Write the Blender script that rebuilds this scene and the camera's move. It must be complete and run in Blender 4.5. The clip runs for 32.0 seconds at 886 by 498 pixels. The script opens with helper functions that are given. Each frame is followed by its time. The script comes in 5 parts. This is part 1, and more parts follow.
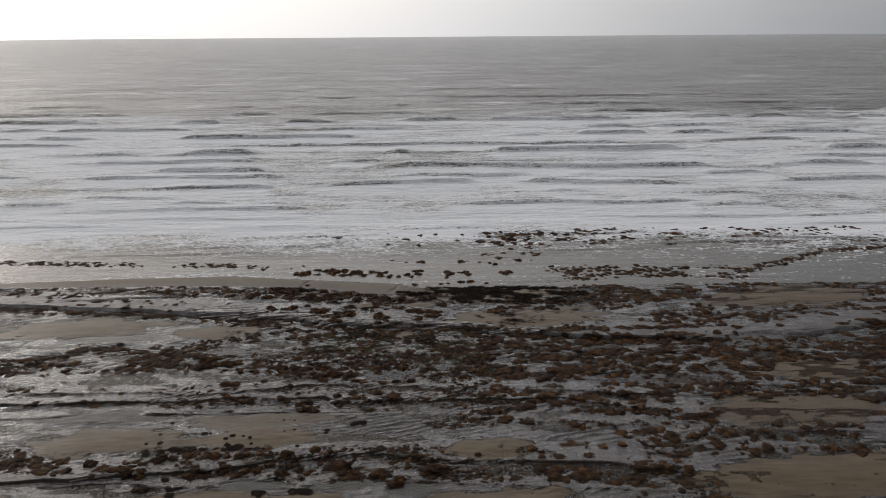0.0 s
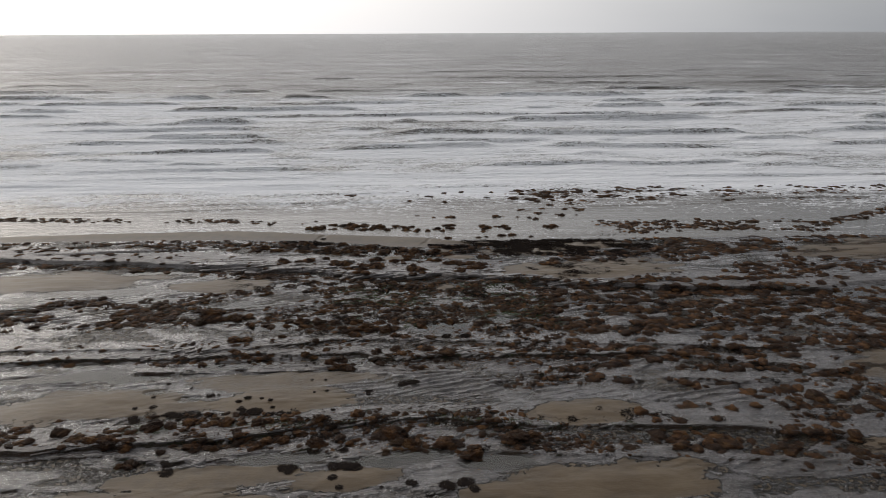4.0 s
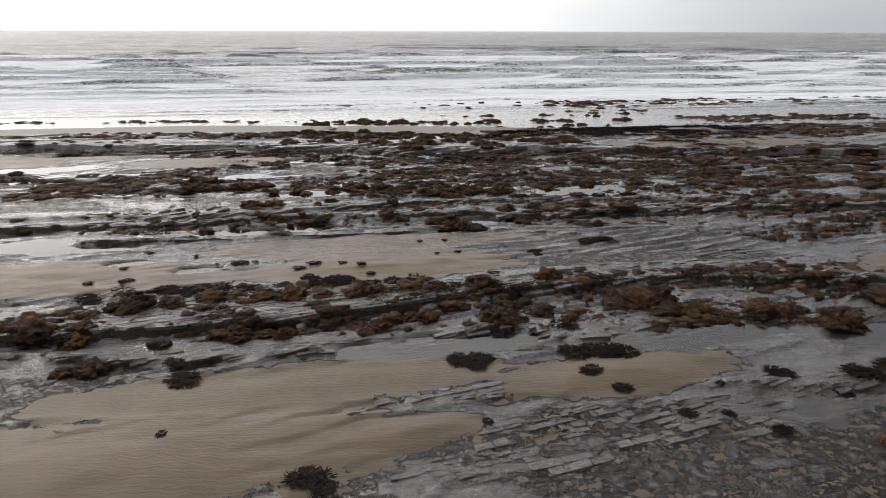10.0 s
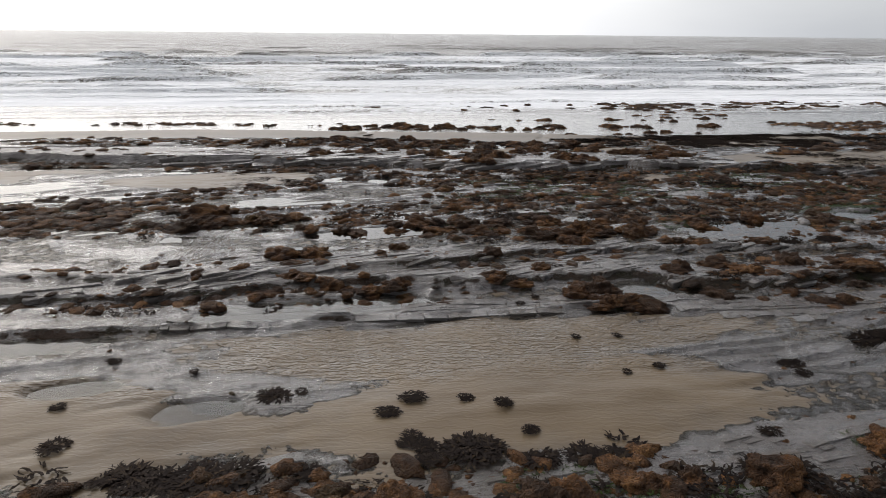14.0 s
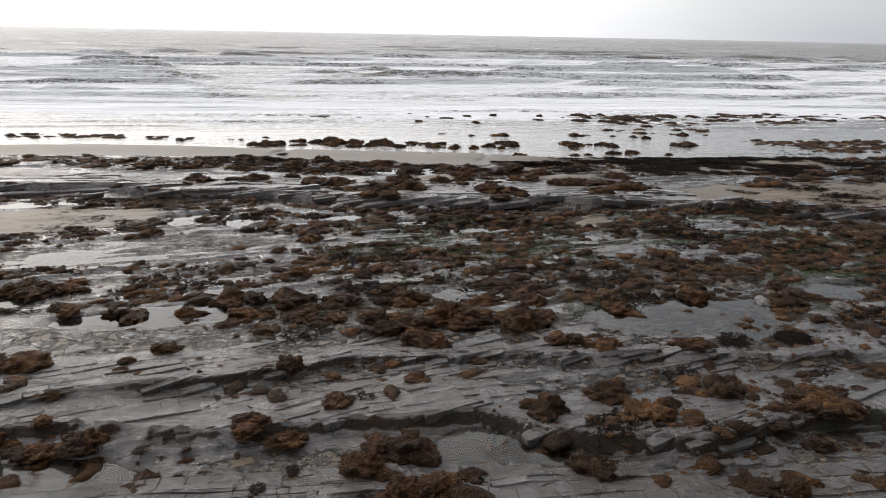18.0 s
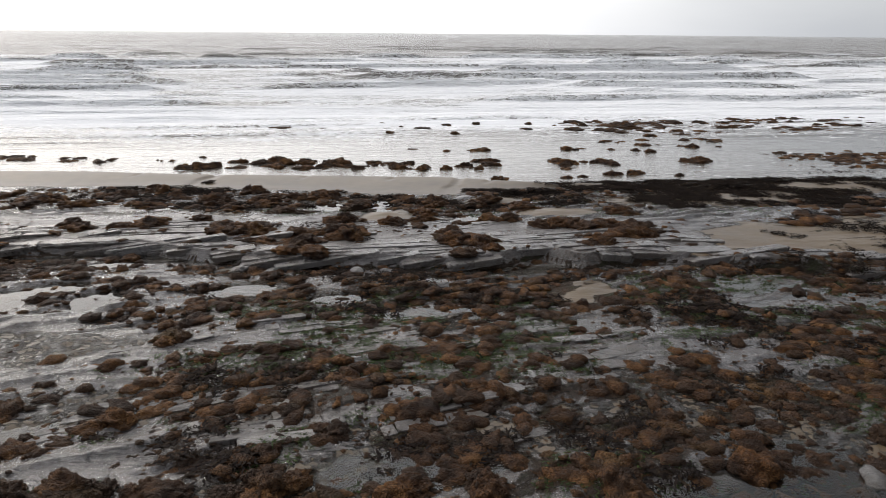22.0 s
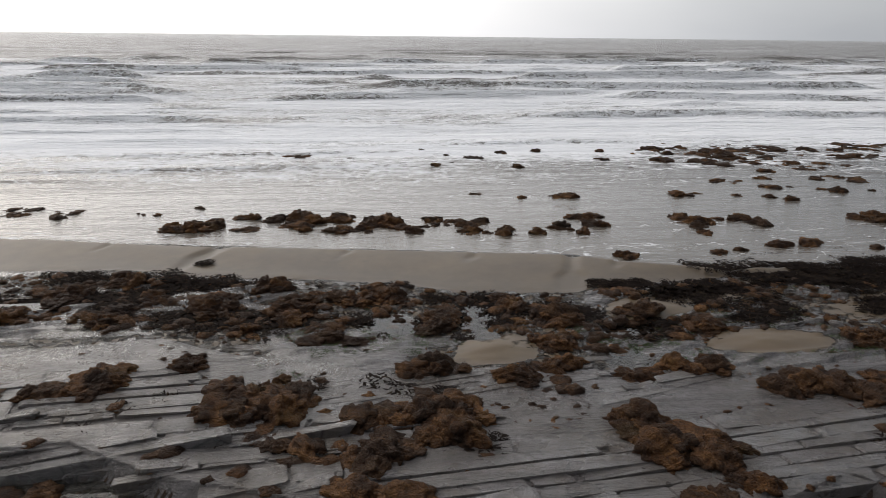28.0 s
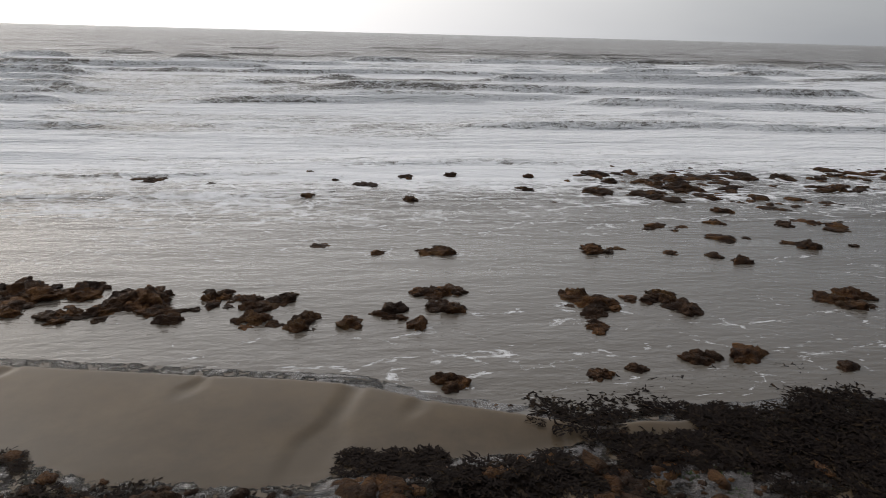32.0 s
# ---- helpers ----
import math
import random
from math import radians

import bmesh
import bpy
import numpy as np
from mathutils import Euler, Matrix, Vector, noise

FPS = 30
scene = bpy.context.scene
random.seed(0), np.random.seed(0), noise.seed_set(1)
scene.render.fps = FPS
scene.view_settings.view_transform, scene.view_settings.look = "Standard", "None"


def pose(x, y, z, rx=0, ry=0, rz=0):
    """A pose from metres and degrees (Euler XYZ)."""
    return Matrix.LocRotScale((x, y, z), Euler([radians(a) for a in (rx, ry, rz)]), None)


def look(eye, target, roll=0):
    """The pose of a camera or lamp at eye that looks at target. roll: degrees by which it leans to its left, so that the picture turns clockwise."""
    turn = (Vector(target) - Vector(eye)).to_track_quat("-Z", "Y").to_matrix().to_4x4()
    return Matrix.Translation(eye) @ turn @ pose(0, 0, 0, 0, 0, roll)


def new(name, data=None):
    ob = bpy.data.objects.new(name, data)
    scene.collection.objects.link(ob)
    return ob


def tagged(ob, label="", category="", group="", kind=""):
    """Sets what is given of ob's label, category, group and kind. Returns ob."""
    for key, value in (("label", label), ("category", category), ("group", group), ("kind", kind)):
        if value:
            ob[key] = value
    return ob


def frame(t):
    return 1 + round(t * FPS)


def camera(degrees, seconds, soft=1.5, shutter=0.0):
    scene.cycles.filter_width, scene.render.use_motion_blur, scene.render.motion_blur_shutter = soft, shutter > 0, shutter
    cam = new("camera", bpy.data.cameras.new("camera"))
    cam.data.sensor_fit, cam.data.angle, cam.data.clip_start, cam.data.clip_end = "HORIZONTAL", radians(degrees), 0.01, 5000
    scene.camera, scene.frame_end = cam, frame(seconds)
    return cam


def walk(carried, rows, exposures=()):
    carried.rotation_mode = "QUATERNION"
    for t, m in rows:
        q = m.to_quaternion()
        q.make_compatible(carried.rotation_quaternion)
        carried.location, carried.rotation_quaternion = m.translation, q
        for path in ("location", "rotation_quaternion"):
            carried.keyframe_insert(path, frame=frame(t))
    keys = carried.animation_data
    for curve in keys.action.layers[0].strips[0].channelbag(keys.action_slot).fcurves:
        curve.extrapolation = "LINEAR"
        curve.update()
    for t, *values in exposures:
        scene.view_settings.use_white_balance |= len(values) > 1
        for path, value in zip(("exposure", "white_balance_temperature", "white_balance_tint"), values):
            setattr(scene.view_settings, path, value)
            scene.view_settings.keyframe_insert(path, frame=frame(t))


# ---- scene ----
cam = camera(65.9, 32.0, 0.7)
METRES, EYE, TILT, LEAN, TURN = 60.0, 20.72, -17.5, 0.4, 0.0
ROWS = [
    (0.0, 0.0, 0.0, 0.0, -0.0, 0.0, -0.0),
    (0.5, -0.0076, 0.0153, -0.0078, 0.03, -0.02, 0.0),
    (1.0, -0.0149, 0.0316, -0.0158, 0.07, -0.03, -0.02),
    (1.5, -0.0224, 0.0484, -0.0236, 0.09, -0.05, -0.02),
    (2.0, -0.03, 0.066, -0.0313, -0.3, -0.06, 0.07),
    (2.5, -0.0373, 0.0845, -0.039, -0.55, -0.1, 0.14),
    (3.0, -0.0443, 0.1031, -0.0468, -0.59, -0.15, 0.14),
    (3.5, -0.052, 0.1215, -0.055, -0.74, -0.16, 0.15),
    (5.5, -0.0876, 0.1914, -0.0884, -0.87, -0.38, -0.11),
    (6.0, -0.0971, 0.2089, -0.0973, -0.89, -0.41, -0.17),
    (6.5, -0.107, 0.2268, -0.1062, -0.92, -0.41, -0.23),
    (7.0, -0.1171, 0.2454, -0.1148, -0.96, -0.4, -0.27),
    (7.5, -0.127, 0.2646, -0.1233, -1.26, -0.3, -0.21),
    (8.0, -0.1366, 0.284, -0.1316, -1.3, -0.26, -0.21),
    (8.5, -0.1456, 0.304, -0.1397, -1.6, -0.24, -0.1),
    (9.0, -0.1541, 0.3242, -0.1476, -2.17, -0.23, 0.08),
    (9.5, -0.162, 0.3455, -0.1552, -3.52, -0.24, 0.51),
    (10.0, -0.1702, 0.3668, -0.1627, -6.3, -0.3, 1.39),
    (10.5, -0.1778, 0.3875, -0.1639, -6.37, -0.35, 1.42),
    (11.0, -0.1843, 0.4067, -0.1595, -6.31, -0.34, 1.48),
    (11.5, -0.1908, 0.4246, -0.1539, -6.32, -0.32, 1.52),
    (12.0, -0.1969, 0.4409, -0.1498, -6.26, -0.28, 1.45),
    (12.5, -0.2001, 0.4549, -0.1471, -6.15, -0.21, 1.33),
    (13.0, -0.2005, 0.4666, -0.1442, -6.02, -0.19, 1.21),
    (13.5, -0.1992, 0.4762, -0.1415, -5.92, -0.13, 1.01),
    (14.0, -0.1965, 0.4842, -0.1393, -5.83, -0.08, 0.84),
    (14.5, -0.1926, 0.4921, -0.1368, -5.77, -0.0, 0.65),
    (16.5, -0.1646, 0.5227, -0.125, -5.54, 0.08, 0.14),
    (17.0, -0.1557, 0.531, -0.1221, -5.52, 0.06, 0.11),
    (17.5, -0.1467, 0.5401, -0.1188, -5.53, 0.02, 0.12),
    (18.0, -0.1382, 0.5504, -0.1154, -5.55, -0.01, 0.17),
    (18.5, -0.13, 0.5614, -0.1119, -5.55, -0.04, 0.21),
    (19.0, -0.1228, 0.5724, -0.1086, -5.56, -0.1, 0.31),
    (19.5, -0.1176, 0.5833, -0.1048, -5.61, -0.11, 0.39),
    (20.0, -0.1136, 0.5942, -0.1014, -5.64, -0.15, 0.5),
    (20.5, -0.1108, 0.6043, -0.0983, -5.66, -0.12, 0.61),
    (21.0, -0.1097, 0.6134, -0.0953, -5.68, -0.14, 0.73),
    (21.5, -0.1102, 0.6217, -0.0927, -5.71, -0.13, 0.81),
    (22.0, -0.1117, 0.6293, -0.0902, -5.72, -0.1, 0.88),
    (22.5, -0.1136, 0.6365, -0.0877, -5.71, -0.09, 0.94),
    (23.0, -0.1165, 0.6439, -0.0853, -5.72, -0.04, 0.97),
    (23.5, -0.1204, 0.6519, -0.0825, -5.75, 0.01, 1.01),
    (24.0, -0.1245, 0.6604, -0.0797, -5.73, 0.07, 1.03),
    (24.5, -0.1291, 0.669, -0.0766, -5.73, 0.1, 1.04),
    (25.0, -0.1337, 0.6786, -0.0733, -5.7, 0.1, 1.09),
    (25.5, -0.1383, 0.6897, -0.0691, -5.71, 0.1, 1.08),
    (26.0, -0.1418, 0.7018, -0.0654, -5.68, 0.13, 1.1),
    (26.5, -0.1445, 0.7139, -0.0614, -5.67, 0.13, 0.96),
    (28.5, -0.1298, 0.7614, -0.0456, -5.3, 0.11, 0.5),
    (29.0, -0.1208, 0.7732, -0.0412, -5.22, 0.05, 0.34),
    (29.5, -0.111, 0.7863, -0.0374, -5.3104, 0.0301, 0.13),
    (30.0, -0.1001, 0.7979, -0.0337, -5.2937, 0.0217, 0.0),
    (30.5, -0.0888, 0.8089, -0.0299, -5.2863, 0.0136, -0.08),
    (31.0, -0.0788, 0.819, -0.0263, -5.3241, 0.004, -0.14),
    (31.5, -0.0687, 0.8296, -0.0227, -5.36, -0.0142, -0.19),
    (32.0, -0.059, 0.8391, -0.0199, -5.34, -0.0209, -0.23),
]
walk(cam, [(t, pose(0, 0, EYE, TILT, LEAN, TURN) @ pose(METRES * x, METRES * y, METRES * z, 90 + pitch, roll, yaw)) for t, x, y, z, yaw, pitch, roll in ROWS],
     exposures=[(0, -0.92), (3, -0.86), (6, -0.56), (9, -0.2), (12.0, 0.03), (22.0, 0.03), (26.0, -0.14), (29.0, -0.42), (32.0, -0.62)])

# ---- light: a bright overcast sky with the veiled sun ahead and to the left ----
SUN_AZ, SUN_EL = radians(-44.0), radians(22.0)
SUN_DIR = Vector((math.sin(SUN_AZ) * math.cos(SUN_EL), math.cos(SUN_AZ) * math.cos(SUN_EL), math.sin(SUN_EL)))
world = bpy.data.worlds.new("overcast_sky")
scene.world = world
world.use_nodes = True
wt = world.node_tree
wt.nodes.clear()


def wnode(kind, **sets):
    n = wt.nodes.new(kind)
    for k, v in sets.items():
        setattr(n, k, v)
    return n


sky = wnode("ShaderNodeTexSky", sky_type="NISHITA", sun_disc=False, sun_elevation=SUN_EL, sun_rotation=SUN_AZ,
            air_density=1.0, dust_density=3.0, ozone_density=1.0)
coord = wnode("ShaderNodeTexCoord")
toward = wnode("ShaderNodeVectorMath", operation="DOT_PRODUCT")
toward.inputs[1].default_value = SUN_DIR
unit = wnode("ShaderNodeVectorMath", operation="NORMALIZE")
wt.links.new(coord.outputs["Generated"], unit.inputs[0])
wt.links.new(unit.outputs[0], toward.inputs[0])
veil = wnode("ShaderNodeMapRange", interpolation_type="SMOOTHSTEP")
veil.inputs["From Min"].default_value, veil.inputs["From Max"].default_value = 0.0, 1.0
veil.inputs["To Min"].default_value, veil.inputs["To Max"].default_value = 0.0, 1.0
wt.links.new(toward.outputs["Value"], veil.inputs["Value"])
clouds = wnode("ShaderNodeTexNoise")
clouds.inputs["Scale"].default_value, clouds.inputs["Detail"].default_value = 2.2, 5.0
stretch = wnode("ShaderNodeMapping")
stretch.inputs["Scale"].default_value = (1.0, 1.0, 4.0)
wt.links.new(unit.outputs[0], stretch.inputs["Vector"])
wt.links.new(stretch.outputs[0], clouds.inputs["Vector"])
tone = wnode("ShaderNodeValToRGB")
tone.color_ramp.elements[0].position, tone.color_ramp.elements[0].color = 0.30, (0.67, 0.70, 0.755, 1)
tone.color_ramp.elements[1].position, tone.color_ramp.elements[1].color = 0.75, (0.84, 0.865, 0.90, 1)
wt.links.new(clouds.outputs[0], tone.inputs[0])
side = wnode("ShaderNodeMapRange", interpolation_type="SMOOTHSTEP")
side.inputs["From Min"].default_value, side.inputs["From Max"].default_value = -0.9, 0.75
side.inputs["To Min"].default_value, side.inputs["To Max"].default_value = 0.30, 1.0
wt.links.new(toward.outputs["Value"], side.inputs["Value"])
shaded = wnode("ShaderNodeMix", data_type="RGBA", blend_type="MULTIPLY")
shaded.inputs[0].default_value = 1.0
wt.links.new(tone.outputs[0], shaded.inputs[6])
wt.links.new(side.outputs[0], shaded.inputs[7])
bright = wnode("ShaderNodeMix", data_type="RGBA")
bright.inputs[7].default_value = (2.16, 2.12, 2.12, 1)
cube = wnode("ShaderNodeMath", operation="POWER")
cube.inputs[1].default_value = 1.8
wt.links.new(veil.outputs[0], cube.inputs[0])
wt.links.new(cube.outputs[0], bright.inputs[0])
wt.links.new(shaded.outputs[2], bright.inputs[6])
both = wnode("ShaderNodeAddShader")
b_sky, b_cloud, w_out = wnode("ShaderNodeBackground"), wnode("ShaderNodeBackground"), wnode("ShaderNodeOutputWorld")
b_sky.inputs["Strength"].default_value, b_cloud.inputs["Strength"].default_value = 0.02, 0.92
wt.links.new(sky.outputs[0], b_sky.inputs["Color"])
wt.links.new(bright.outputs[2], b_cloud.inputs["Color"])
wt.links.new(b_sky.outputs[0], both.inputs[0])
wt.links.new(b_cloud.outputs[0], both.inputs[1])
wt.links.new(both.outputs[0], w_out.inputs["Surface"])

sun = new("sun", bpy.data.lights.new("sun", "SUN"))
sun.data.energy, sun.data.angle, sun.data.color = 0.5, radians(16), (1.0, 0.96, 0.90)
sun.matrix_world = look((0, 0, 60), Vector((0, 0, 60)) - SUN_DIR)


# ---- materials ----
class Nodes:
    """A short hand for node materials."""

    def __init__(self, name):
        self.mat = bpy.data.materials.new(name)
        self.mat.use_nodes = True
        self.t = self.mat.node_tree
        self.t.nodes.clear()

    def add(self, kind, ins=None, **sets):
        n = self.t.nodes.new(kind)
        for k, v in sets.items():
            setattr(n, k, v)
        for k, v in (ins or {}).items():
            self.put(n.inputs[k], v)
        return n

    def put(self, socket, v):
        if isinstance(v, bpy.types.NodeSocket):
            self.t.links.new(v, socket)
        else:
            socket.default_value = v

    def pos(self, scale=(1, 1, 1), rot=0.0):
        if not hasattr(self, "geo"):
            self.geo = self.add("ShaderNodeNewGeometry")
        m = self.add("ShaderNodeMapping", {"Vector": self.geo.outputs["Position"], "Scale": scale, "Rotation": (0, 0, rot)})
        return m.outputs[0]

    def local(self, scale=(1, 1, 1)):
        c = self.add("ShaderNodeTexCoord")
        return self.add("ShaderNodeMapping", {"Vector": c.outputs["Object"], "Scale": scale}).outputs[0]

    def noise(self, vec, scale, detail=3.0, rough=0.55, warp=0.0):
        return self.add("ShaderNodeTexNoise", {"Vector": vec, "Scale": scale, "Detail": detail, "Roughness": rough, "Distortion": warp}).outputs[0]

    def cells(self, vec, scale, out=0, feature="F1"):
        return self.add("ShaderNodeTexVoronoi", {"Vector": vec, "Scale": scale}, feature=feature).outputs[out]

    def ramp(self, value, *stops):
        n = self.add("ShaderNodeValToRGB", {0: value})
        e = n.color_ramp.elements
        while len(e) < len(stops):
            e.new(0.5)
        for el, (p, c) in zip(e, stops):
            el.position, el.color = p, (c, c, c, 1) if isinstance(c, (int, float)) else (*c, 1)
        return n.outputs[0]

    def mix(self, f, a, b, blend="MIX"):
        n = self.add("ShaderNodeMix", data_type="RGBA", blend_type=blend)
        self.put(n.inputs[0], f)
        for sock, v in ((n.inputs[6], a), (n.inputs[7], b)):
            self.put(sock, (*v, 1) if isinstance(v, tuple) and len(v) == 3 else v)
        return n.outputs[2]

    def math(self, op, a, b=0.0, clamp=False):
        n = self.add("ShaderNodeMath", {0: a, 1: b}, operation=op, use_clamp=clamp)
        return n.outputs[0]

    def attr(self, name):
        return self.add("ShaderNodeAttribute", attribute_name=name).outputs["Fac"]

    def bump(self, height, strength, distance, normal=None):
        n = self.add("ShaderNodeBump", {"Height": height, "Strength": strength, "Distance": distance})
        if normal is not None:
            self.put(n.inputs["Normal"], normal)
        return n.outputs[0]

    def finish(self, color, rough, normal=None, spec=0.5):
        p = self.add("ShaderNodeBsdfPrincipled", {"Base Color": color, "Roughness": rough, "Specular IOR Level": spec})
        if normal is not None:
            self.put(p.inputs["Normal"], normal)
        if hasattr(self, "film"):
            self.put(p.inputs["Coat Weight"], self.film)
            self.put(p.inputs["Coat Normal"], self.film_normal)
            p.inputs["Coat Roughness"].default_value, p.inputs["Coat IOR"].default_value = 0.09, 1.48
        o = self.add("ShaderNodeOutputMaterial")
        self.t.links.new(p.outputs[0], o.inputs["Surface"])
        return self.mat


STRIKE = math.atan(0.27)


def rock_tone(m, vec, along):
    """Wet grey limestone, banded along the strike, with brown films, dark flecks and fine joints."""
    band = m.noise(along, 1.0, 6.0, 0.62)
    fine = m.noise(vec, 11.0, 7.0, 0.72)
    blot = m.noise(vec, 0.8, 5.0, 0.65)
    c = m.ramp(band, (0.30, (0.112, 0.092, 0.083)), (0.43, (0.202, 0.170, 0.156)), (0.56, (0.290, 0.255, 0.240)), (0.72, (0.43, 0.392, 0.378)))
    c = m.mix(m.ramp(blot, (0.42, 0.0), (0.60, 0.75)), c, (0.165, 0.125, 0.090))
    c = m.mix(m.ramp(fine, (0.30, 0.75), (0.50, 0.0)), c, m.mix(0.7, c, (0.035, 0.029, 0.024)))
    c = m.mix(m.ramp(fine, (0.54, 0.0), (0.72, 0.55)), c, (0.44, 0.42, 0.405))
    fleck = m.noise(vec, 6.0, 7.0, 0.78)
    c = m.mix(m.ramp(fleck, (0.64, 0.0), (0.68, 0.8)), c, (0.030, 0.023, 0.016))
    streak = m.noise(m.add("ShaderNodeMapping", {"Vector": along, "Scale": (3.0, 7.0, 4.0)}).outputs[0], 1.0, 8.0, 0.72)
    c = m.mix(m.ramp(streak, (0.33, 0.75), (0.39, 0.0)), c, m.mix(0.75, c, (0.03, 0.026, 0.022)))
    joints = m.cells(m.add("ShaderNodeMapping", {"Vector": along, "Scale": (1.7, 1.3, 1.0)}).outputs[0], 1.0, 0, "DISTANCE_TO_EDGE")
    crack = m.ramp(joints, (0.0, 1.0), (0.030, 0.0))
    crack = m.math("MULTIPLY", crack, m.ramp(m.noise(vec, 1.4, 3.0), (0.42, 0.0), (0.56, 1.0)))
    c = m.mix(m.math("MULTIPLY", crack, 0.85), c, (0.030, 0.025, 0.020))
    c = m.mix(1.0, c, (0.66, 0.655, 0.675), "MULTIPLY")
    return c, m.math("SUBTRACT", m.math("ADD", band, m.math("MULTIPLY", streak, 0.8)), m.math("MULTIPLY", crack, 0.5)), fine


def ground_material():
    m = Nodes("foreshore")
    p = m.pos()
    along = m.pos((0.55, 3.4, 1.0), -STRIKE)
    rock, band, fine = rock_tone(m, p, along)
    grain = m.noise(p, 120.0, 2.0)
    drift = m.noise(p, 0.55, 5.0, 0.6)
    sand = m.ramp(drift, (0.3, (0.100, 0.069, 0.039)), (0.55, (0.128, 0.090, 0.052)), (0.8, (0.155, 0.113, 0.068)))
    sand = m.mix(m.ramp(grain, (0.35, 0.0), (0.7, 0.25)), sand, (0.10, 0.075, 0.05))
    ragged = m.math("ADD", m.attr("sand"), m.math("MULTIPLY", m.math("SUBTRACT", m.noise(p, 5.0, 7.0, 0.72), 0.5), 0.8))
    is_sand = m.ramp(ragged, (0.44, 0.0), (0.54, 1.0))
    not_sand = m.math("SUBTRACT", 1.0, is_sand)
    color = m.mix(is_sand, rock, sand)
    green = m.ramp(m.math("ADD", m.attr("green"), m.math("MULTIPLY", m.math("SUBTRACT", m.noise(p, 3.0, 6.0, 0.7), 0.5), 0.9)), (0.62, 0.0), (0.85, 0.7))
    color = m.mix(green, color, (0.034, 0.046, 0.016))
    turf_shade = m.ramp(m.math("ADD", m.attr("turf_shade"), m.math("MULTIPLY", m.math("SUBTRACT", m.noise(p, 7.0, 7.0, 0.75), 0.5), 1.5)), (0.44, 0.0), (0.54, 0.93))
    # dark colour of the low turf, also painted on scarp faces as their shade
    weedy = m.ramp(m.noise(p, 2.1, 4.0), (0.35, (0.070, 0.040, 0.025)), (0.55, (0.046, 0.034, 0.023)), (0.72, (0.042, 0.048, 0.020)))
    color = m.mix(turf_shade, color, weedy)
    saw = m.add("ShaderNodeTexWave", {"Vector": m.pos((0.22, 1.0, 1.0), -STRIKE), "Scale": 2.1, "Distortion": 8.0, "Detail": 5.0, "Detail Scale": 1.8, "Detail Roughness": 0.65}, bands_direction="Y", wave_profile="SAW").outputs[1]
    ribbed = m.math("MULTIPLY", m.ramp(m.noise(p, 0.7, 4.0), (0.40, 0.15), (0.58, 1.0)), not_sand)
    color = m.mix(m.math("MULTIPLY", m.ramp(saw, (0.0, 0.8), (0.10, 0.0)), ribbed), color, (0.030, 0.025, 0.020))
    wet = m.math("ADD", m.attr("wet"), m.math("MULTIPLY", m.math("SUBTRACT", m.noise(p, 1.6, 5.0, 0.65), 0.5), 0.8))
    wetness = m.ramp(wet, (0.35, 0.0), (0.72, 1.0))
    color = m.mix(m.math("MULTIPLY", wetness, m.math("ADD", 0.12, m.math("MULTIPLY", is_sand, 0.42))), color, m.mix(0.75, color, (0.02, 0.016, 0.012)))
    rough = m.ramp(wetness, (0.0, 0.45), (1.0, 0.16))
    # short-crested ripples on parts of the sand
    net = m.add("ShaderNodeTexWave", {"Vector": m.pos((0.55, 1.0, 1.0), 0.12), "Scale": 3.7, "Distortion": 9.0, "Detail": 2.0, "Detail Scale": 2.6, "Detail Roughness": 0.6}, bands_direction="Y").outputs[1]
    ripple_area = m.math("MULTIPLY", is_sand, m.ramp(m.noise(p, 0.42, 3.0), (0.30, 0.5), (0.50, 1.0)))
    ripple = m.math("MULTIPLY", m.math("MULTIPLY", net, m.attr("ripple")), ripple_area)
    n1 = m.bump(ripple, 1.0, 0.022)
    relief = m.math("MULTIPLY", m.math("ADD", m.math("MULTIPLY", band, 2.0), m.math("MULTIPLY", fine, 1.2)), not_sand)
    crag = m.math("MULTIPLY", m.noise(m.pos((1.4, 6.0, 1.0), -STRIKE), 4.5, 8.0, 0.76), not_sand)
    n2 = m.bump(relief, 1.0, 0.06, n1)
    n2 = m.bump(crag, 1.0, 0.06, n2)
    n2 = m.bump(m.math("MULTIPLY", saw, ribbed), 0.9, 0.05, n2)
    shag = m.math("MULTIPLY", m.noise(p, 22.0, 5.0, 0.7), turf_shade)
    n2 = m.bump(shag, 1.0, 0.09, n2)
    n3 = m.bump(grain, 0.12, 0.004, n2)
    m.film = m.math("MULTIPLY", m.math("MULTIPLY", m.math("ADD", 0.45, m.math("MULTIPLY", wetness, 0.55)), m.math("SUBTRACT", 1.0, m.math("MULTIPLY", turf_shade, 0.92))), m.math("SUBTRACT", 1.0, m.math("MULTIPLY", is_sand, m.math("SUBTRACT", 0.85, m.math("MULTIPLY", m.attr("ripple"), 0.8)))))
    m.film_normal = m.bump(m.math("MULTIPLY", m.math("ADD", m.math("MULTIPLY", saw, ribbed), m.math("MULTIPLY", crag, 2.0)), not_sand), 0.5, 0.030, n1)
    return m.finish(color, m.math("MAXIMUM", rough, m.math("SUBTRACT", m.math("MULTIPLY", is_sand, 0.42), m.math("MULTIPLY", m.math("MULTIPLY", ripple_area, m.attr("ripple")), 0.18))), n3, m.math("MULTIPLY", m.math("SUBTRACT", 1.0, m.math("MULTIPLY", turf_shade, 0.9)), m.math("SUBTRACT", 0.5, m.math("MULTIPLY", is_sand, 0.34))))


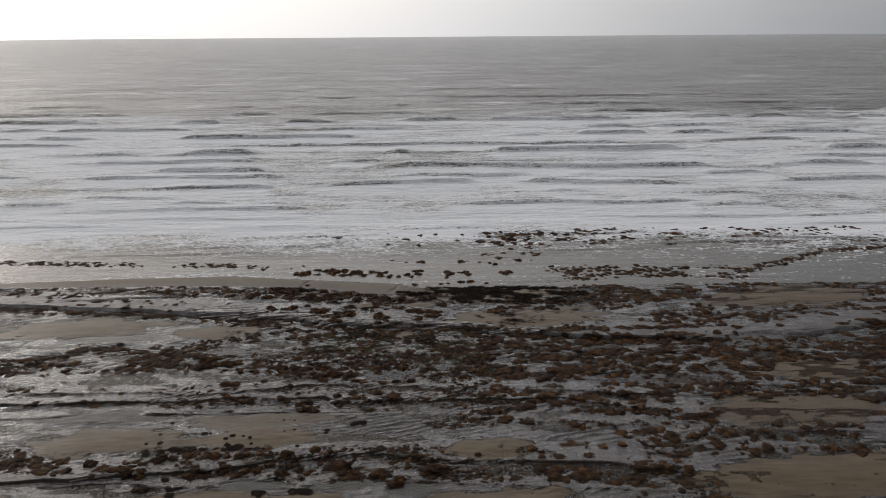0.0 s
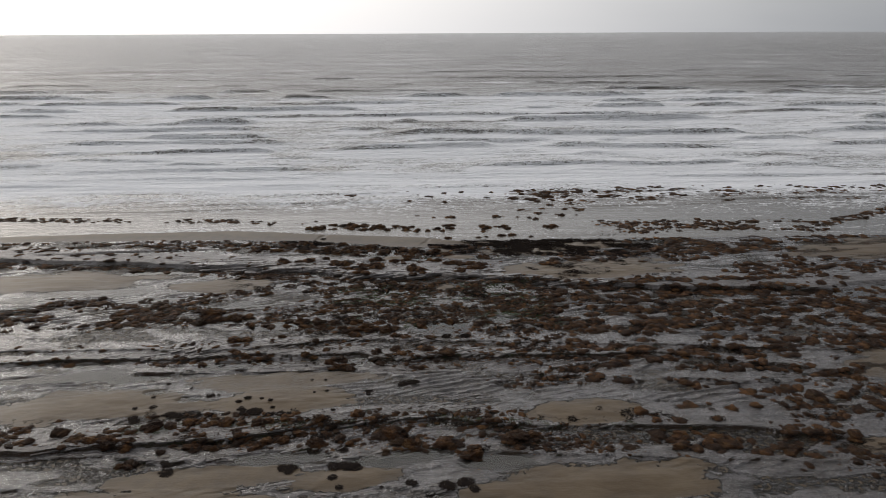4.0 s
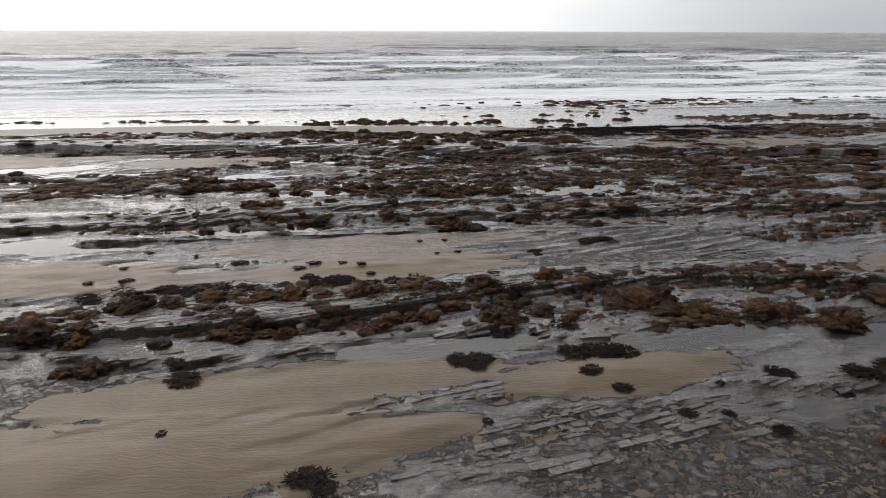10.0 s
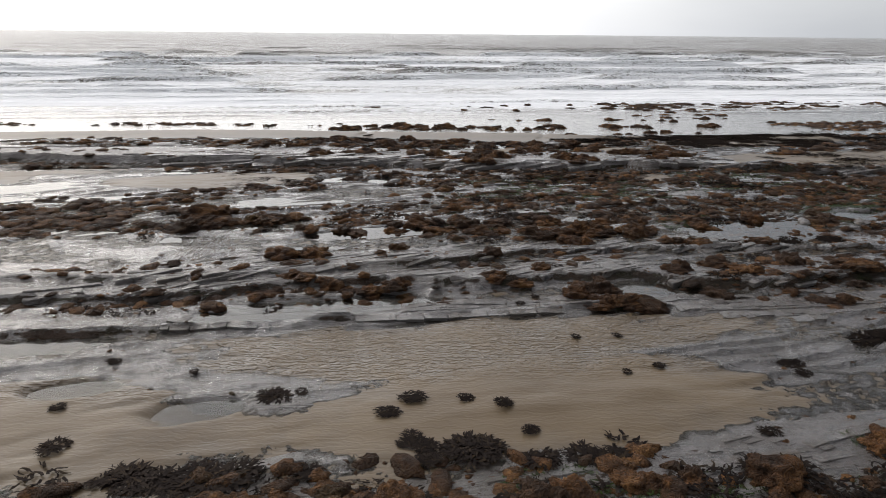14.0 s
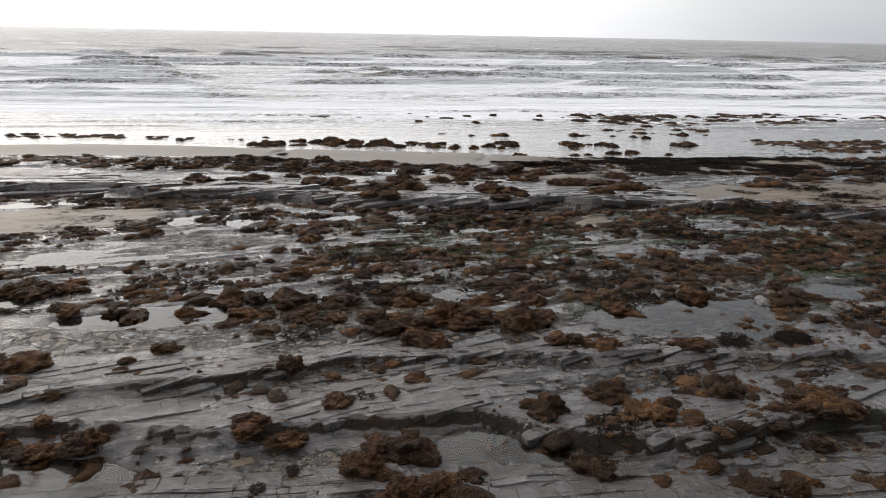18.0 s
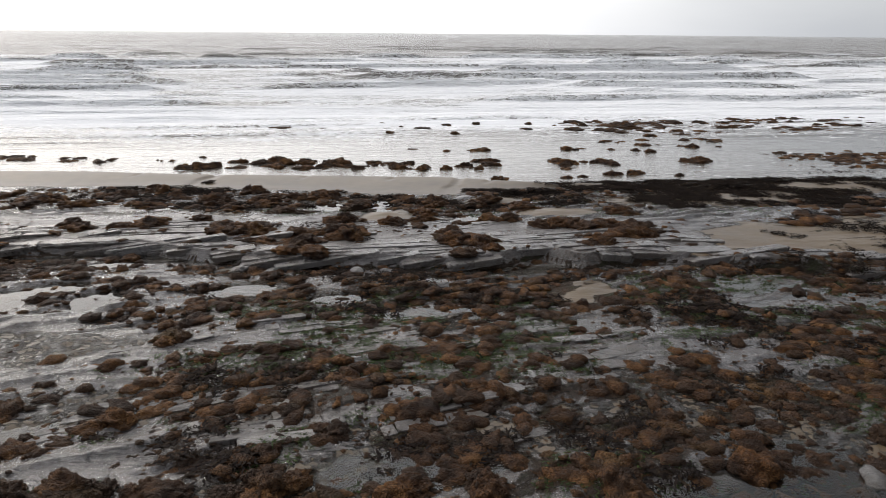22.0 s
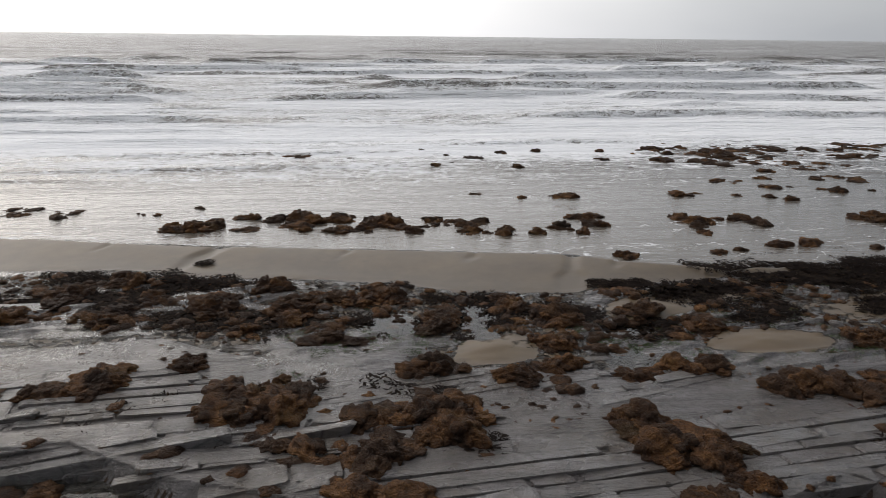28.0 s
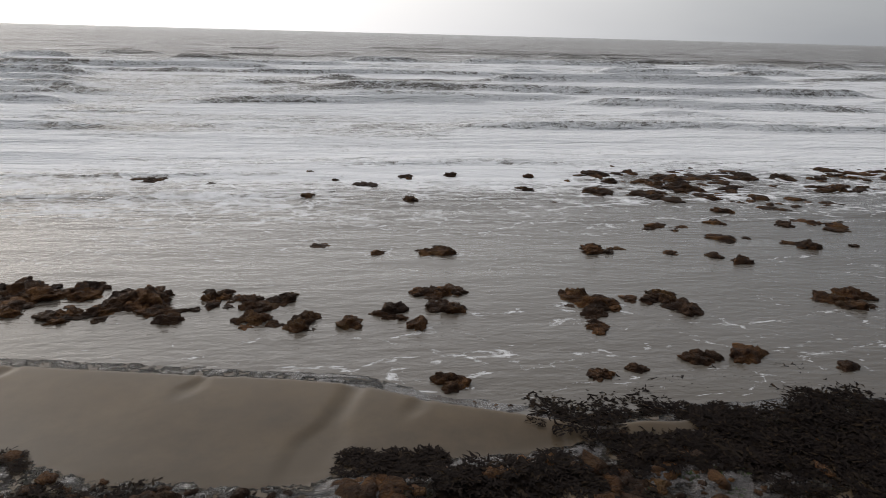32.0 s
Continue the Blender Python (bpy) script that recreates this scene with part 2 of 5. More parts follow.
def slab_material():
    m = Nodes("limestone_slab")
    p = m.pos()
    rock, band, fine = rock_tone(m, p, m.pos((0.55, 3.4, 1.0), -STRIKE))
    r = m.add("ShaderNodeObjectInfo").outputs["Random"]
    color = m.mix(m.ramp(r, (0.0, 0.30), (0.45, 0.0)), rock, (0.130, 0.112, 0.098))
    color = m.mix(m.ramp(r, (0.55, 0.0), (1.0, 0.35)), color, (0.30, 0.295, 0.29))
    color = m.mix(m.ramp(m.noise(p, 2.4, 6.0, 0.7), (0.50, 0.0), (0.64, 0.5)), color, (0.150, 0.112, 0.076))
    wet = m.ramp(m.noise(p, 1.7, 4.0), (0.35, 0.42), (0.65, 0.20))
    crag = m.noise(m.pos((1.4, 6.0, 6.0), -STRIKE), 4.5, 8.0, 0.76)
    n = m.bump(m.math("ADD", band, m.math("MULTIPLY", fine, 0.9)), 0.9, 0.05)
    n = m.bump(crag, 1.0, 0.085, n)
    m.film, m.film_normal = m.ramp(m.noise(p, 1.1, 5.0, 0.65), (0.36, 0.25), (0.62, 1.0)), m.bump(crag, 0.65, 0.05)
    return m.finish(color, wet, n)


def reef_material():
    m = Nodes("honeycomb_worm_reef")
    p = m.pos()
    r = m.add("ShaderNodeNewGeometry").outputs["Random Per Island"]
    o = m.add("ShaderNodeObjectInfo").outputs["Random"]
    pick = m.math("FRACT", m.math("ADD", r, o))
    patch = m.noise(p, 2.6, 4.0, 0.6)
    c = m.ramp(patch, (0.30, (0.040, 0.022, 0.014)), (0.42, (0.090, 0.044, 0.022)), (0.53, (0.185, 0.085, 0.033)), (0.66, (0.310, 0.150, 0.056)))
    c = m.mix(m.ramp(pick, (0.15, 0.75), (0.60, 0.0)), c, (0.054, 0.034, 0.024))
    olive = m.ramp(m.noise(p, 1.3, 3.0), (0.58, 0.0), (0.70, 0.45))
    c = m.mix(olive, c, (0.050, 0.046, 0.018))
    c = m.mix(m.ramp(m.noise(p, 0.55, 4.0, 0.6), (0.48, 0.0), (0.62, 0.55)), c, (0.042, 0.025, 0.018))
    pits = m.cells(p, 38.0)
    knobs = m.cells(m.add("ShaderNodeVectorMath", {0: p, 1: m.add("ShaderNodeTexNoise", {"Vector": p, "Scale": 9.0}).outputs[1]}, operation="ADD").outputs[0], 10.0)
    # gaps between knobs darkened: crevice shade put into the colour, with dark growth
    c = m.mix(m.ramp(knobs, (0.40, 0.0), (0.75, 0.5)), c, (0.036, 0.022, 0.015))
    c = m.mix(m.ramp(pits, (0.0, 0.14), (0.4, 0.0)), c, (0.030, 0.018, 0.012))
    lumps = m.noise(p, 15.0, 6.0, 0.7)
    n = m.bump(m.math("SUBTRACT", lumps, m.math("MULTIPLY", knobs, 1.2)), 1.0, 0.08)
    n = m.bump(pits, 0.4, 0.010, n)
    return m.finish(c, m.ramp(lumps, (0.3, 0.5), (0.7, 0.85)), n, 0.12)


def weed_material():
    m = Nodes("wrack_fronds")
    p = m.pos()
    r = m.add("ShaderNodeNewGeometry").outputs["Random Per Island"]
    c = m.ramp(r, (0.0, (0.006, 0.0045, 0.0044)), (0.6, (0.010, 0.007, 0.006)), (0.9, (0.017, 0.012, 0.008)), (1.0, (0.032, 0.021, 0.012)))
    n = m.bump(m.noise(p, 60.0, 3.0), 0.5, 0.01)
    d = m.add("ShaderNodeBsdfDiffuse", {"Color": c, "Normal": n})
    g = m.add("ShaderNodeBsdfGlossy", {"Roughness": 0.35, "Color": (0.85, 0.74, 0.68, 1), "Normal": n})
    wet = m.add("ShaderNodeMixShader", {0: 0.012, 1: d.outputs[0], 2: g.outputs[0]})
    o = m.add("ShaderNodeOutputMaterial")
    m.t.links.new(wet.outputs[0], o.inputs["Surface"])
    return m.mat


def algae_material():
    m = Nodes("green_algae")
    p = m.pos()
    r = m.add("ShaderNodeNewGeometry").outputs["Random Per Island"]
    c = m.ramp(r, (0.0, (0.020, 0.028, 0.010)), (0.6, (0.034, 0.050, 0.015)), (1.0, (0.056, 0.088, 0.022)))
    n = m.bump(m.noise(p, 45.0, 5.0, 0.7), 1.0, 0.03)
    return m.finish(c, 0.6, n, 0.05)


def pool_material():
    m = Nodes("clear_pool_water")
    p = m.pos()
    n = m.bump(m.noise(m.pos((1.0, 1.6, 1.0)), 5.0, 3.0), 0.035, 0.03)
    clear = m.add("ShaderNodeBsdfTransparent", {"Color": (0.80, 0.80, 0.76, 1)})
    gloss = m.add("ShaderNodeBsdfGlossy", {"Color": (0.95, 0.95, 0.95, 1), "Roughness": 0.04, "Normal": n})
    f = m.add("ShaderNodeFresnel", {"IOR": 1.36, "Normal": n})
    mixed = m.add("ShaderNodeMixShader", {0: f.outputs[0], 1: clear.outputs[0], 2: gloss.outputs[0]})
    o = m.add("ShaderNodeOutputMaterial")
    m.t.links.new(mixed.outputs[0], o.inputs["Surface"])
    return m.mat


def sea_material():
    m = Nodes("surf_water")
    p = m.pos()
    long = m.pos((0.16, 0.55, 1.0), -0.04)
    lace = m.noise(m.pos((0.9, 2.2, 1.0)), 1.0, 9.0, 0.74, 1.5)
    streak = m.noise(long, 0.5, 7.0, 0.62, 0.6)
    spread = m.math("ADD", m.math("MULTIPLY", lace, 1.05), m.math("ADD", m.math("MULTIPLY", streak, 0.75), m.math("MULTIPLY", m.noise(m.pos((0.018, 0.045, 1.0)), 1.0, 4.0), 0.7)))
    foam = m.math("ADD", m.math("SUBTRACT", spread, 1.25), m.math("MULTIPLY", m.math("SUBTRACT", m.attr("foam"), 0.5), 0.62))
    warped = m.add("ShaderNodeVectorMath", {0: m.pos((0.5, 0.85, 1.0)), 1: m.add("ShaderNodeTexNoise", {"Vector": p, "Scale": 0.8, "Detail": 5.0}).outputs[1]}, operation="ADD").outputs[0]
    web = m.cells(warped, 1.3, 0, "DISTANCE_TO_EDGE")
    foam = m.math("ADD", foam, m.ramp(web, (0.0, 0.12), (0.09, 0.0), (0.4, -0.08)))
    mask = m.ramp(m.math("ADD", foam, 0.5), (0.45, 0.0), (0.51, 0.55), (0.64, 1.0))
    depth = m.noise(p, 0.03, 3.0)
    water = m.ramp(depth, (0.3, (0.100, 0.087, 0.072)), (0.7, (0.140, 0.121, 0.100)))
    color = m.mix(mask, water, (0.86, 0.86, 0.87))
    chop = m.noise(m.pos((0.5, 1.0, 1.0)), 0.9, 6.0, 0.62)
    small = m.noise(m.pos((0.7, 1.2, 1.0)), 4.5, 4.0, 0.6)
    calm = m.attr("chop")
    swell = m.noise(m.pos((0.035, 0.16, 1.0), 0.03), 1.0, 6.0, 0.62)
    n = m.bump(m.math("MULTIPLY", swell, calm), 0.9, 3.0)
    n = m.bump(m.math("MULTIPLY", chop, calm), 0.9, 0.55, n)
    n = m.bump(m.math("MULTIPLY", small, m.math("ADD", m.math("MULTIPLY", calm, 0.7), 0.5)), 0.7, 0.06, n)
    facets = m.math("ADD", m.math("MULTIPLY", m.noise(m.pos((0.07, 0.45, 1.0)), 1.0, 8.0, 0.68), 2.7), m.math("SUBTRACT", m.math("MULTIPLY", m.noise(m.pos((0.012, 0.07, 1.0)), 1.0, 7.0, 0.7), 2.2), 1.35))
    body = m.add("ShaderNodeBsdfDiffuse", {"Color": color, "Normal": n})
    gloss = m.add("ShaderNodeBsdfGlossy", {"Color": (0.95, 0.95, 0.95, 1), "Roughness": m.ramp(calm, (0.0, 0.09), (1.0, 0.40)), "Normal": n})
    f = m.add("ShaderNodeFresnel", {"IOR": 1.34, "Normal": n}).outputs[0]
    still = m.math("ADD", m.math("MULTIPLY", m.math("SUBTRACT", facets, 1.2), m.ramp(calm, (0.06, 0.0), (0.6, 1.0))), 1.2)
    share = m.math("MULTIPLY", m.math("MINIMUM", m.math("MULTIPLY", f, still), m.ramp(calm, (0.0, 0.8), (1.0, 0.62))), m.math("SUBTRACT", 1.0, m.math("MULTIPLY", mask, 0.75)))
    both = m.add("ShaderNodeMixShader", {0: share, 1: body.outputs[0], 2: gloss.outputs[0]})
    o = m.add("ShaderNodeOutputMaterial")
    m.t.links.new(both.outputs[0], o.inputs["Surface"])
    return m.mat


GROUND, SLAB, REEF, WEED = ground_material(), slab_material(), reef_material(), weed_material()
ALGAE, POOL, SEA = algae_material(), pool_material(), sea_material()


# ---- the plan: x along the shore, y out to sea ----
def hash2(i, j, k):
    n = (i.astype(np.int64) * 374761393 + j.astype(np.int64) * 668265263 + k * 974634721) & 0x7FFFFFFF
    n = ((n ^ (n >> 13)) * 1274126177) & 0x7FFFFFFF
    return ((n ^ (n >> 16)) & 0xFFFFF) / 1048575.0


def vnoise(x, y, k=0):
    i, j = np.floor(x), np.floor(y)
    u, v = x - i, y - j
    u, v = u * u * (3 - 2 * u), v * v * (3 - 2 * v)
    a, b = hash2(i, j, k), hash2(i + 1, j, k)
    c, d = hash2(i, j + 1, k), hash2(i + 1, j + 1, k)
    return (a * (1 - u) + b * u) * (1 - v) + (c * (1 - u) + d * u) * v


def fbm(x, y, k=0, octaves=4):
    total, amp, norm = 0.0, 1.0, 0.0
    for o in range(octaves):
        total = total + amp * vnoise(x * 2 ** o + 17.3 * o, y * 2 ** o - 9.1 * o, k + o)
        norm, amp = norm + amp, amp * 0.5
    return total / norm


def smooth(a, b, v):
    t = np.clip((v - a) / (b - a), 0, 1)
    return t * t * (3 - 2 * t)


def base(x, y):
    """The even fall of the beach towards the sea."""
    return 0.6 + 0.0045 * np.clip(x, -60, 60) - 0.0177 * y


# the scarps of the rock ledges, which face the land: x and y along each, its height and the length of its back
LEDGES = {
    "first": ([(-60, 27.5), (-21.6, 28.1), (-14.9, 28.7), (-12.3, 28.95), (-10.4, 29.4), (-8.1, 29.9), (-5.5, 30.3), (-3.3, 30.3), (0.2, 29.8), (8.6, 29.3), (14, 28), (60, 25)], 0.17, 2.2),
    "foot": ([(-60, 27), (-18.8, 27.95), (-15.6, 28.2), (-13.6, 27.7), (-12, 27.75), (-9.6, 28.0), (-8.1, 28.45), (-7, 27.8), (-3.6, 28.3), (-0.3, 27.9), (7.1, 27.3), (60, 24)], 0.09, 0.9),
    "near": ([(-60, 26.3), (-10.8, 26.2), (-8.5, 26.2), (-7.8, 26.0), (-6.9, 26.3), (-4.9, 26.0), (-1.7, 25.6), (0.3, 25.2), (2.7, 25.4), (5.7, 24.9), (60, 22)], 0.07, 1.2),
    "thin": ([(-60, 33.2), (-22.6, 34.35), (-16.6, 34.7), (-13, 34.7), (-11.3, 34.85), (-8.7, 35.0), (-7.4, 34.85), (-6.2, 34.4), (-5.2, 34.25), (-3.8, 34.5), (10, 33), (60, 29)], 0.08, 1.0),
    "middle": ([(-60, 35), (-23.5, 35.9), (-18.4, 35.95), (-14.1, 36.15), (-11.8, 36.4), (-10.3, 36.1), (-7.9, 36.4), (-7.3, 36.5), (-6.1, 35.75), (-4.6, 35.6), (-2.7, 36), (7, 36), (14, 34), (60, 29)], 0.14, 1.4),
    "upper": ([(-60, 36.5), (-19.7, 37.2), (-14.4, 36.8), (-13.1, 36.95), (-10.9, 37.35), (-9.7, 37.6), (-8.8, 38), (-7.4, 38.1), (0, 37.5), (60, 32)], 0.09, 1.6),
    "main": ([(-60, 55), (-33, 51.6), (-22, 50.2), (-14.2, 48.7), (-11.9, 48.9), (-10.5, 48.1), (-9.2, 47.65), (-6.8, 47.4), (-4.6, 47.15), (-3.4, 47.6), (-2.6, 47.05), (-0.1, 47.1), (2.4, 45.9), (10, 44.6), (24, 43.8), (32, 46.6), (60, 48)], 0.29, 4.2),
}
# sand banks: middle, half length, half depth, height over the pools
SAND = [
    (-14.6, 24.9, 4.2, 1.25, 0.10), (-17.4, 31.8, 4.6, 1.35, 0.11), (-9.9, 32.0, 3.2, 1.15, 0.13), (-6.8, 26.6, 2.0, 0.75, 0.10),
    (-9.8, 25.4, 0.9, 0.4, 0.08), (-2.4, 53.7, 1.2, 0.4, 0.04), (0.6, 52.9, 1.0, 0.35, 0.04), (3.0, 53.0, 3.0, 1.1, 0.03), (-10.6, 33.75, 4.6, 0.85, 0.045), (-11.6, 26.7, 3.2, 0.75, 0.04), (2.3, 30.8, 2.2, 1.1, 0.12), (2.3, 26.2, 4.6, 1.2, 0.12), (-27.5, 47.4, 6.4, 1.9, 0.10), (-16.7, 46.3, 3.3, 1.2, 0.08),
]
SAND_FAR = [
    (6.6, 48.5, 5.9, 2.0, 0.14), (18.0, 28.3, 6.0, 2.0, 0.13), (19.7, 34.4, 5.2, 1.8, 0.12), (28.5, 52.6, 7.0, 2.4, 0.13),
    (-3.1, 45.6, 0.75, 0.5, 0.09), (-6.5, 51.7, 0.75, 0.5, 0.10), (-2.0, 51.6, 0.95, 0.5, 0.08), (23.9, 39.4, 4.2, 1.4, 0.10), (-3.5, 53.2, 0.9, 0.6, 0.10),
    (9.1, 60.0, 1.7, 0.8, 0.10), (7.8, 54.3, 3.0, 1.1, 0.11), (-25, 24.5, 7, 2.2, 0.1),
]
# pools: middle, half length, half depth
POOLS = [
    (-3.1, 39.2, 1.9, 0.75), (-11.8, 39.9, 1.5, 0.45), (0.0, 40.4, 0.6, 0.4), (-15.2, 54.4, 0.9, 0.55), (-8.2, 52.9, 0.55, 0.5), (-6.6, 53.1, 0.4, 0.8),
    (-3.7, 46.9, 0.7, 0.3), (-12.0, 48.1, 0.7, 0.35), (-12.6, 46.9, 0.9, 0.35), (-4.1, 52.3, 0.6, 0.3), (-9.8, 27.9, 1.2, 0.4), (-4.8, 27.8, 1.7, 0.5),
    (-1.5, 27.5, 1.3, 0.5), (-15.5, 32.9, 0.55, 0.26), (-13.9, 32.35, 0.7, 0.32), (-19.6, 34.5, 2.6, 0.6), (-13.0, 35.35, 2.2, 0.45), (-7.3, 35.7, 0.45, 0.5),
]
POOLS_FAR = [
    (-12.9, 46.6, 0.9, 0.3), (-11.9, 48.1, 0.6, 0.2), (-11.7, 46.1, 0.35, 0.6), (-13.2, 46.0, 0.3, 0.5), (-22.9, 49.0, 1.6, 0.5), (-17.2, 48.2, 1.4, 0.35), (-18.9, 44.2, 0.9, 0.4), (-26.2, 45.3, 1.3, 0.5), (-17, 34.2, 1.3, 0.4), (-8.2, 28.0, 0.9, 0.4), (24, 44, 5, 1.2), (-22, 45.5, 2.2, 0.5),
    (-18, 49.3, 3, 0.35), (-26, 53.5, 5, 0.4), (-9.3, 46.3, 0.5, 0.3), (-5.6, 46.6, 0.5, 0.3), (-7.4, 45.7, 0.6, 0.3), (-4.6, 51.0, 0.4, 0.6),
]
STRIP_LAND = [(-60, 57.0), (-18.1, 56.7), (-13.9, 56.4), (-10.9, 55.6), (-8.1, 55.1), (-6.8, 54.5), (-4.5, 54.3), (-2.1, 54.7), (-0.9, 54.9), (2, 55.2), (60, 56)]
STRIP_SEA = [(-60, 57.5), (-40, 57.7), (-30, 58.6), (-20, 59.05), (-16.5, 58.6), (-12.7, 57.7), (-9.6, 57.3), (-6.6, 56.8), (-4, 56.4), (-2.8, 55.8), (-0.9, 55.1), (2, 55.3), (60, 56)]


def line(points, x):
    return np.interp(x, [p[0] for p in points], [p[1] for p in points])


def edge(name, x):
    """The y of a ledge's scarp at x."""
    pts = LEDGES[name][0]
    k = len(name) * 7 + len(pts)
    return line(pts, x) + (fbm(x / 1.3, x * 0, k, 2) - 0.5) * 0.30


def ellipses(table, x, y, soft=0.5, wobble=0.5):
    """The largest of the mounds in the table at each place, 1 in the middle and 0 at the rim."""
    w = (fbm(x / 1.3, y / 0.6, 41, 5) - 0.5) * wobble * 2
    top = np.zeros_like(x)
    rise = np.zeros_like(x)
    for cx, cy, rx, ry, *h in table:
        near = (np.abs(x - cx) < 1.6 * rx) & (np.abs(y - cy) < 1.9 * ry)
        if not near.any():
            continue
        tilt = y[near] - cy - 0.10 * (x[near] - cx)
        r = np.sqrt(((x[near] - cx) / rx) ** 2 + (tilt / ry) ** 2) + w[near]
        m = 1 - smooth(1 - soft, 1 + soft, r)
        top[near] = np.maximum(top[near], m)
        if h:
            rise[near] = np.maximum(rise[near], h[0] * np.clip(1.0 - 0.8 * r, 0, 1))
    return top, rise


def terrain(x, y):
    """Height of the ground, and how far it is sand, green and wet."""
    s = y - (0.27 + 0.17 * np.exp(-((y - 37.0) / 2.5) ** 2)) * x
    warp = 0.9 * fbm(x / 3.5, y / 1.6, 3, 3) + 0.25 * fbm(x / 0.8, y / 0.5, 8, 2)
    bed = s / 0.42 + 2.2 * warp
    tooth = 1 - (bed - np.floor(bed))
    amp = 0.030 + 0.055 * smooth(0.42, 0.70, fbm(x / 4.0, y / 2.0, 13, 3))
    rock = 0.045 + 0.22 * (fbm(x / 2.2, y / 0.9, 21, 5) - 0.47) + amp * (tooth - 0.35) + 0.02 * (vnoise(np.floor(x / 0.5 + 3 * vnoise(np.floor(bed), x * 0, 9)), np.floor(bed), 77) - 0.5)
    back = np.zeros_like(x)
    even = np.zeros_like(x)
    foot = np.zeros_like(x)
    for name, (pts, h, length) in LEDGES.items():
        d = y - edge(name, x) - 0.19 * (name == "main")
        fade = 0.45 + 0.75 * fbm(x / 5.0, x * 0 + 1.7, len(pts) + 3, 3)
        back = back + h * fade * smooth(-0.15, 0.03, d) * np.clip(1 - d / length, 0, 1) ** 0.8
        even = np.maximum(even, smooth(-0.02, 0.08, d) * (1 - smooth(0.6 * length, length, d)))
        foot = np.maximum(foot, h * 0.30 * smooth(-0.9, -0.05, d) * (d < 0))
    rock = rock * (1 - 0.85 * even) + 0.012 * even + back - foot
    sand1, rise1 = ellipses(SAND, x, y)
    sand2, rise2 = ellipses(SAND_FAR, x, y)
    sand, rise = np.maximum(sand1, sand2), np.maximum(rise1, rise2)
    # the strip of sand along the water's edge
    wl = (fbm(x / 1.7, x * 0, 51, 3) - 0.5) * 0.5
    lo, hi = line(STRIP_LAND, x) + wl, line(STRIP_SEA, x) - 0.3 * wl
    strip = smooth(-0.35, 0.25, y - lo) * (1 - smooth(-0.05, 0.10, y - hi)) * smooth(0.1, 0.5, hi - lo)
    chan = np.minimum(np.abs(x + 4.25 - 0.30 * (y - 55.5)), np.abs(x + 12.5 - 0.40 * (y - 56.5)))
    cut = 1 - smooth(0.10, 0.32, chan + 0.2 * (vnoise(y * 2, x * 0, 5) - 0.5))
    rill = np.min([np.abs(x - c - 0.45 * (y - 57.0)) for c in (-15.1, -12.1, -9.05, -6.0, -2.6)], axis=0)
    rill = (1 - smooth(0.03, 0.13, rill + 0.12 * (vnoise(y * 3, x * 0, 15) - 0.5))) * smooth(-0.9, -0.3, y - hi)
    cut = np.maximum(cut, 0.5 * rill)
    bank = strip * (0.05 + 0.09 * smooth(0, 1, (y - lo) / np.maximum(hi - lo, 0.3))) * (1 - 0.45 * cut)
    seabed = smooth(0, 1.0, y - hi)
    sand = np.maximum(np.maximum(sand, strip), seabed)
    pool1, _ = ellipses(POOLS, x, y, 0.25, 0.65)
    pool2, _ = ellipses(POOLS_FAR, x, y, 0.25, 0.65)
    pool = np.maximum(pool1, pool2)
    # a thin cover of sand lies in the low parts of the rock
    veneer = smooth(0.44, 0.60, fbm(x / 3.0, y / 1.0, 33, 4)) * (back < 0.06)
    h = rock * (1 - 0.55 * veneer * (1 - sand))
    h = h * (1 - sand) + sand * (np.maximum(rise, 0.0) + 0.01 + 0.012 * fbm(x, y * 2, 61, 3))
    h = h * (1 - strip) + bank
    h = h * (1 - seabed) + seabed * (-0.055 + 0.02 * (fbm(x / 2.5, y / 1.2, 70, 3) - 0.5))
    h = h * (1 - 0.8 * pool) - 0.055 * pool
    h = h - 3.0 * smooth(80, 108, y)
    land = 1 - smooth(4, 20, y)
    h = h * (1 - land) + land * (0.05 + 0.05 * fbm(x / 6, y / 4, 90, 3))
    sand = np.clip(np.maximum(sand, 0.50 * veneer) + land, 0, 1)
    green = smooth(37.5, 40, y) * (1 - smooth(46, 47.5, y)) * smooth(-11, -7, x) * (0.25 + 0.5 * fbm(x / 2.2, y / 1.6, 95, 3))
    wet = np.clip(0.55 - 2.6 * h + 0.30 * (1 - sand) + 0.25 * strip, 0, 1)
    return base(x, y) + h, sand, green, wet


def steps(lo, hi, step, far_lo, far_hi, grow):
    """Even steps from lo to hi that widen by the factor grow on both sides."""
    mid = list(np.arange(lo, hi, step))
    out, v, s = [], lo, step
    while v > far_lo:
        s *= grow
        v -= s
        out.append(v)
    up, v, s = [], mid[-1], step
    while v < far_hi:
        s *= grow
        v += s
        up.append(v)
    return np.array(out[::-1] + mid + up)


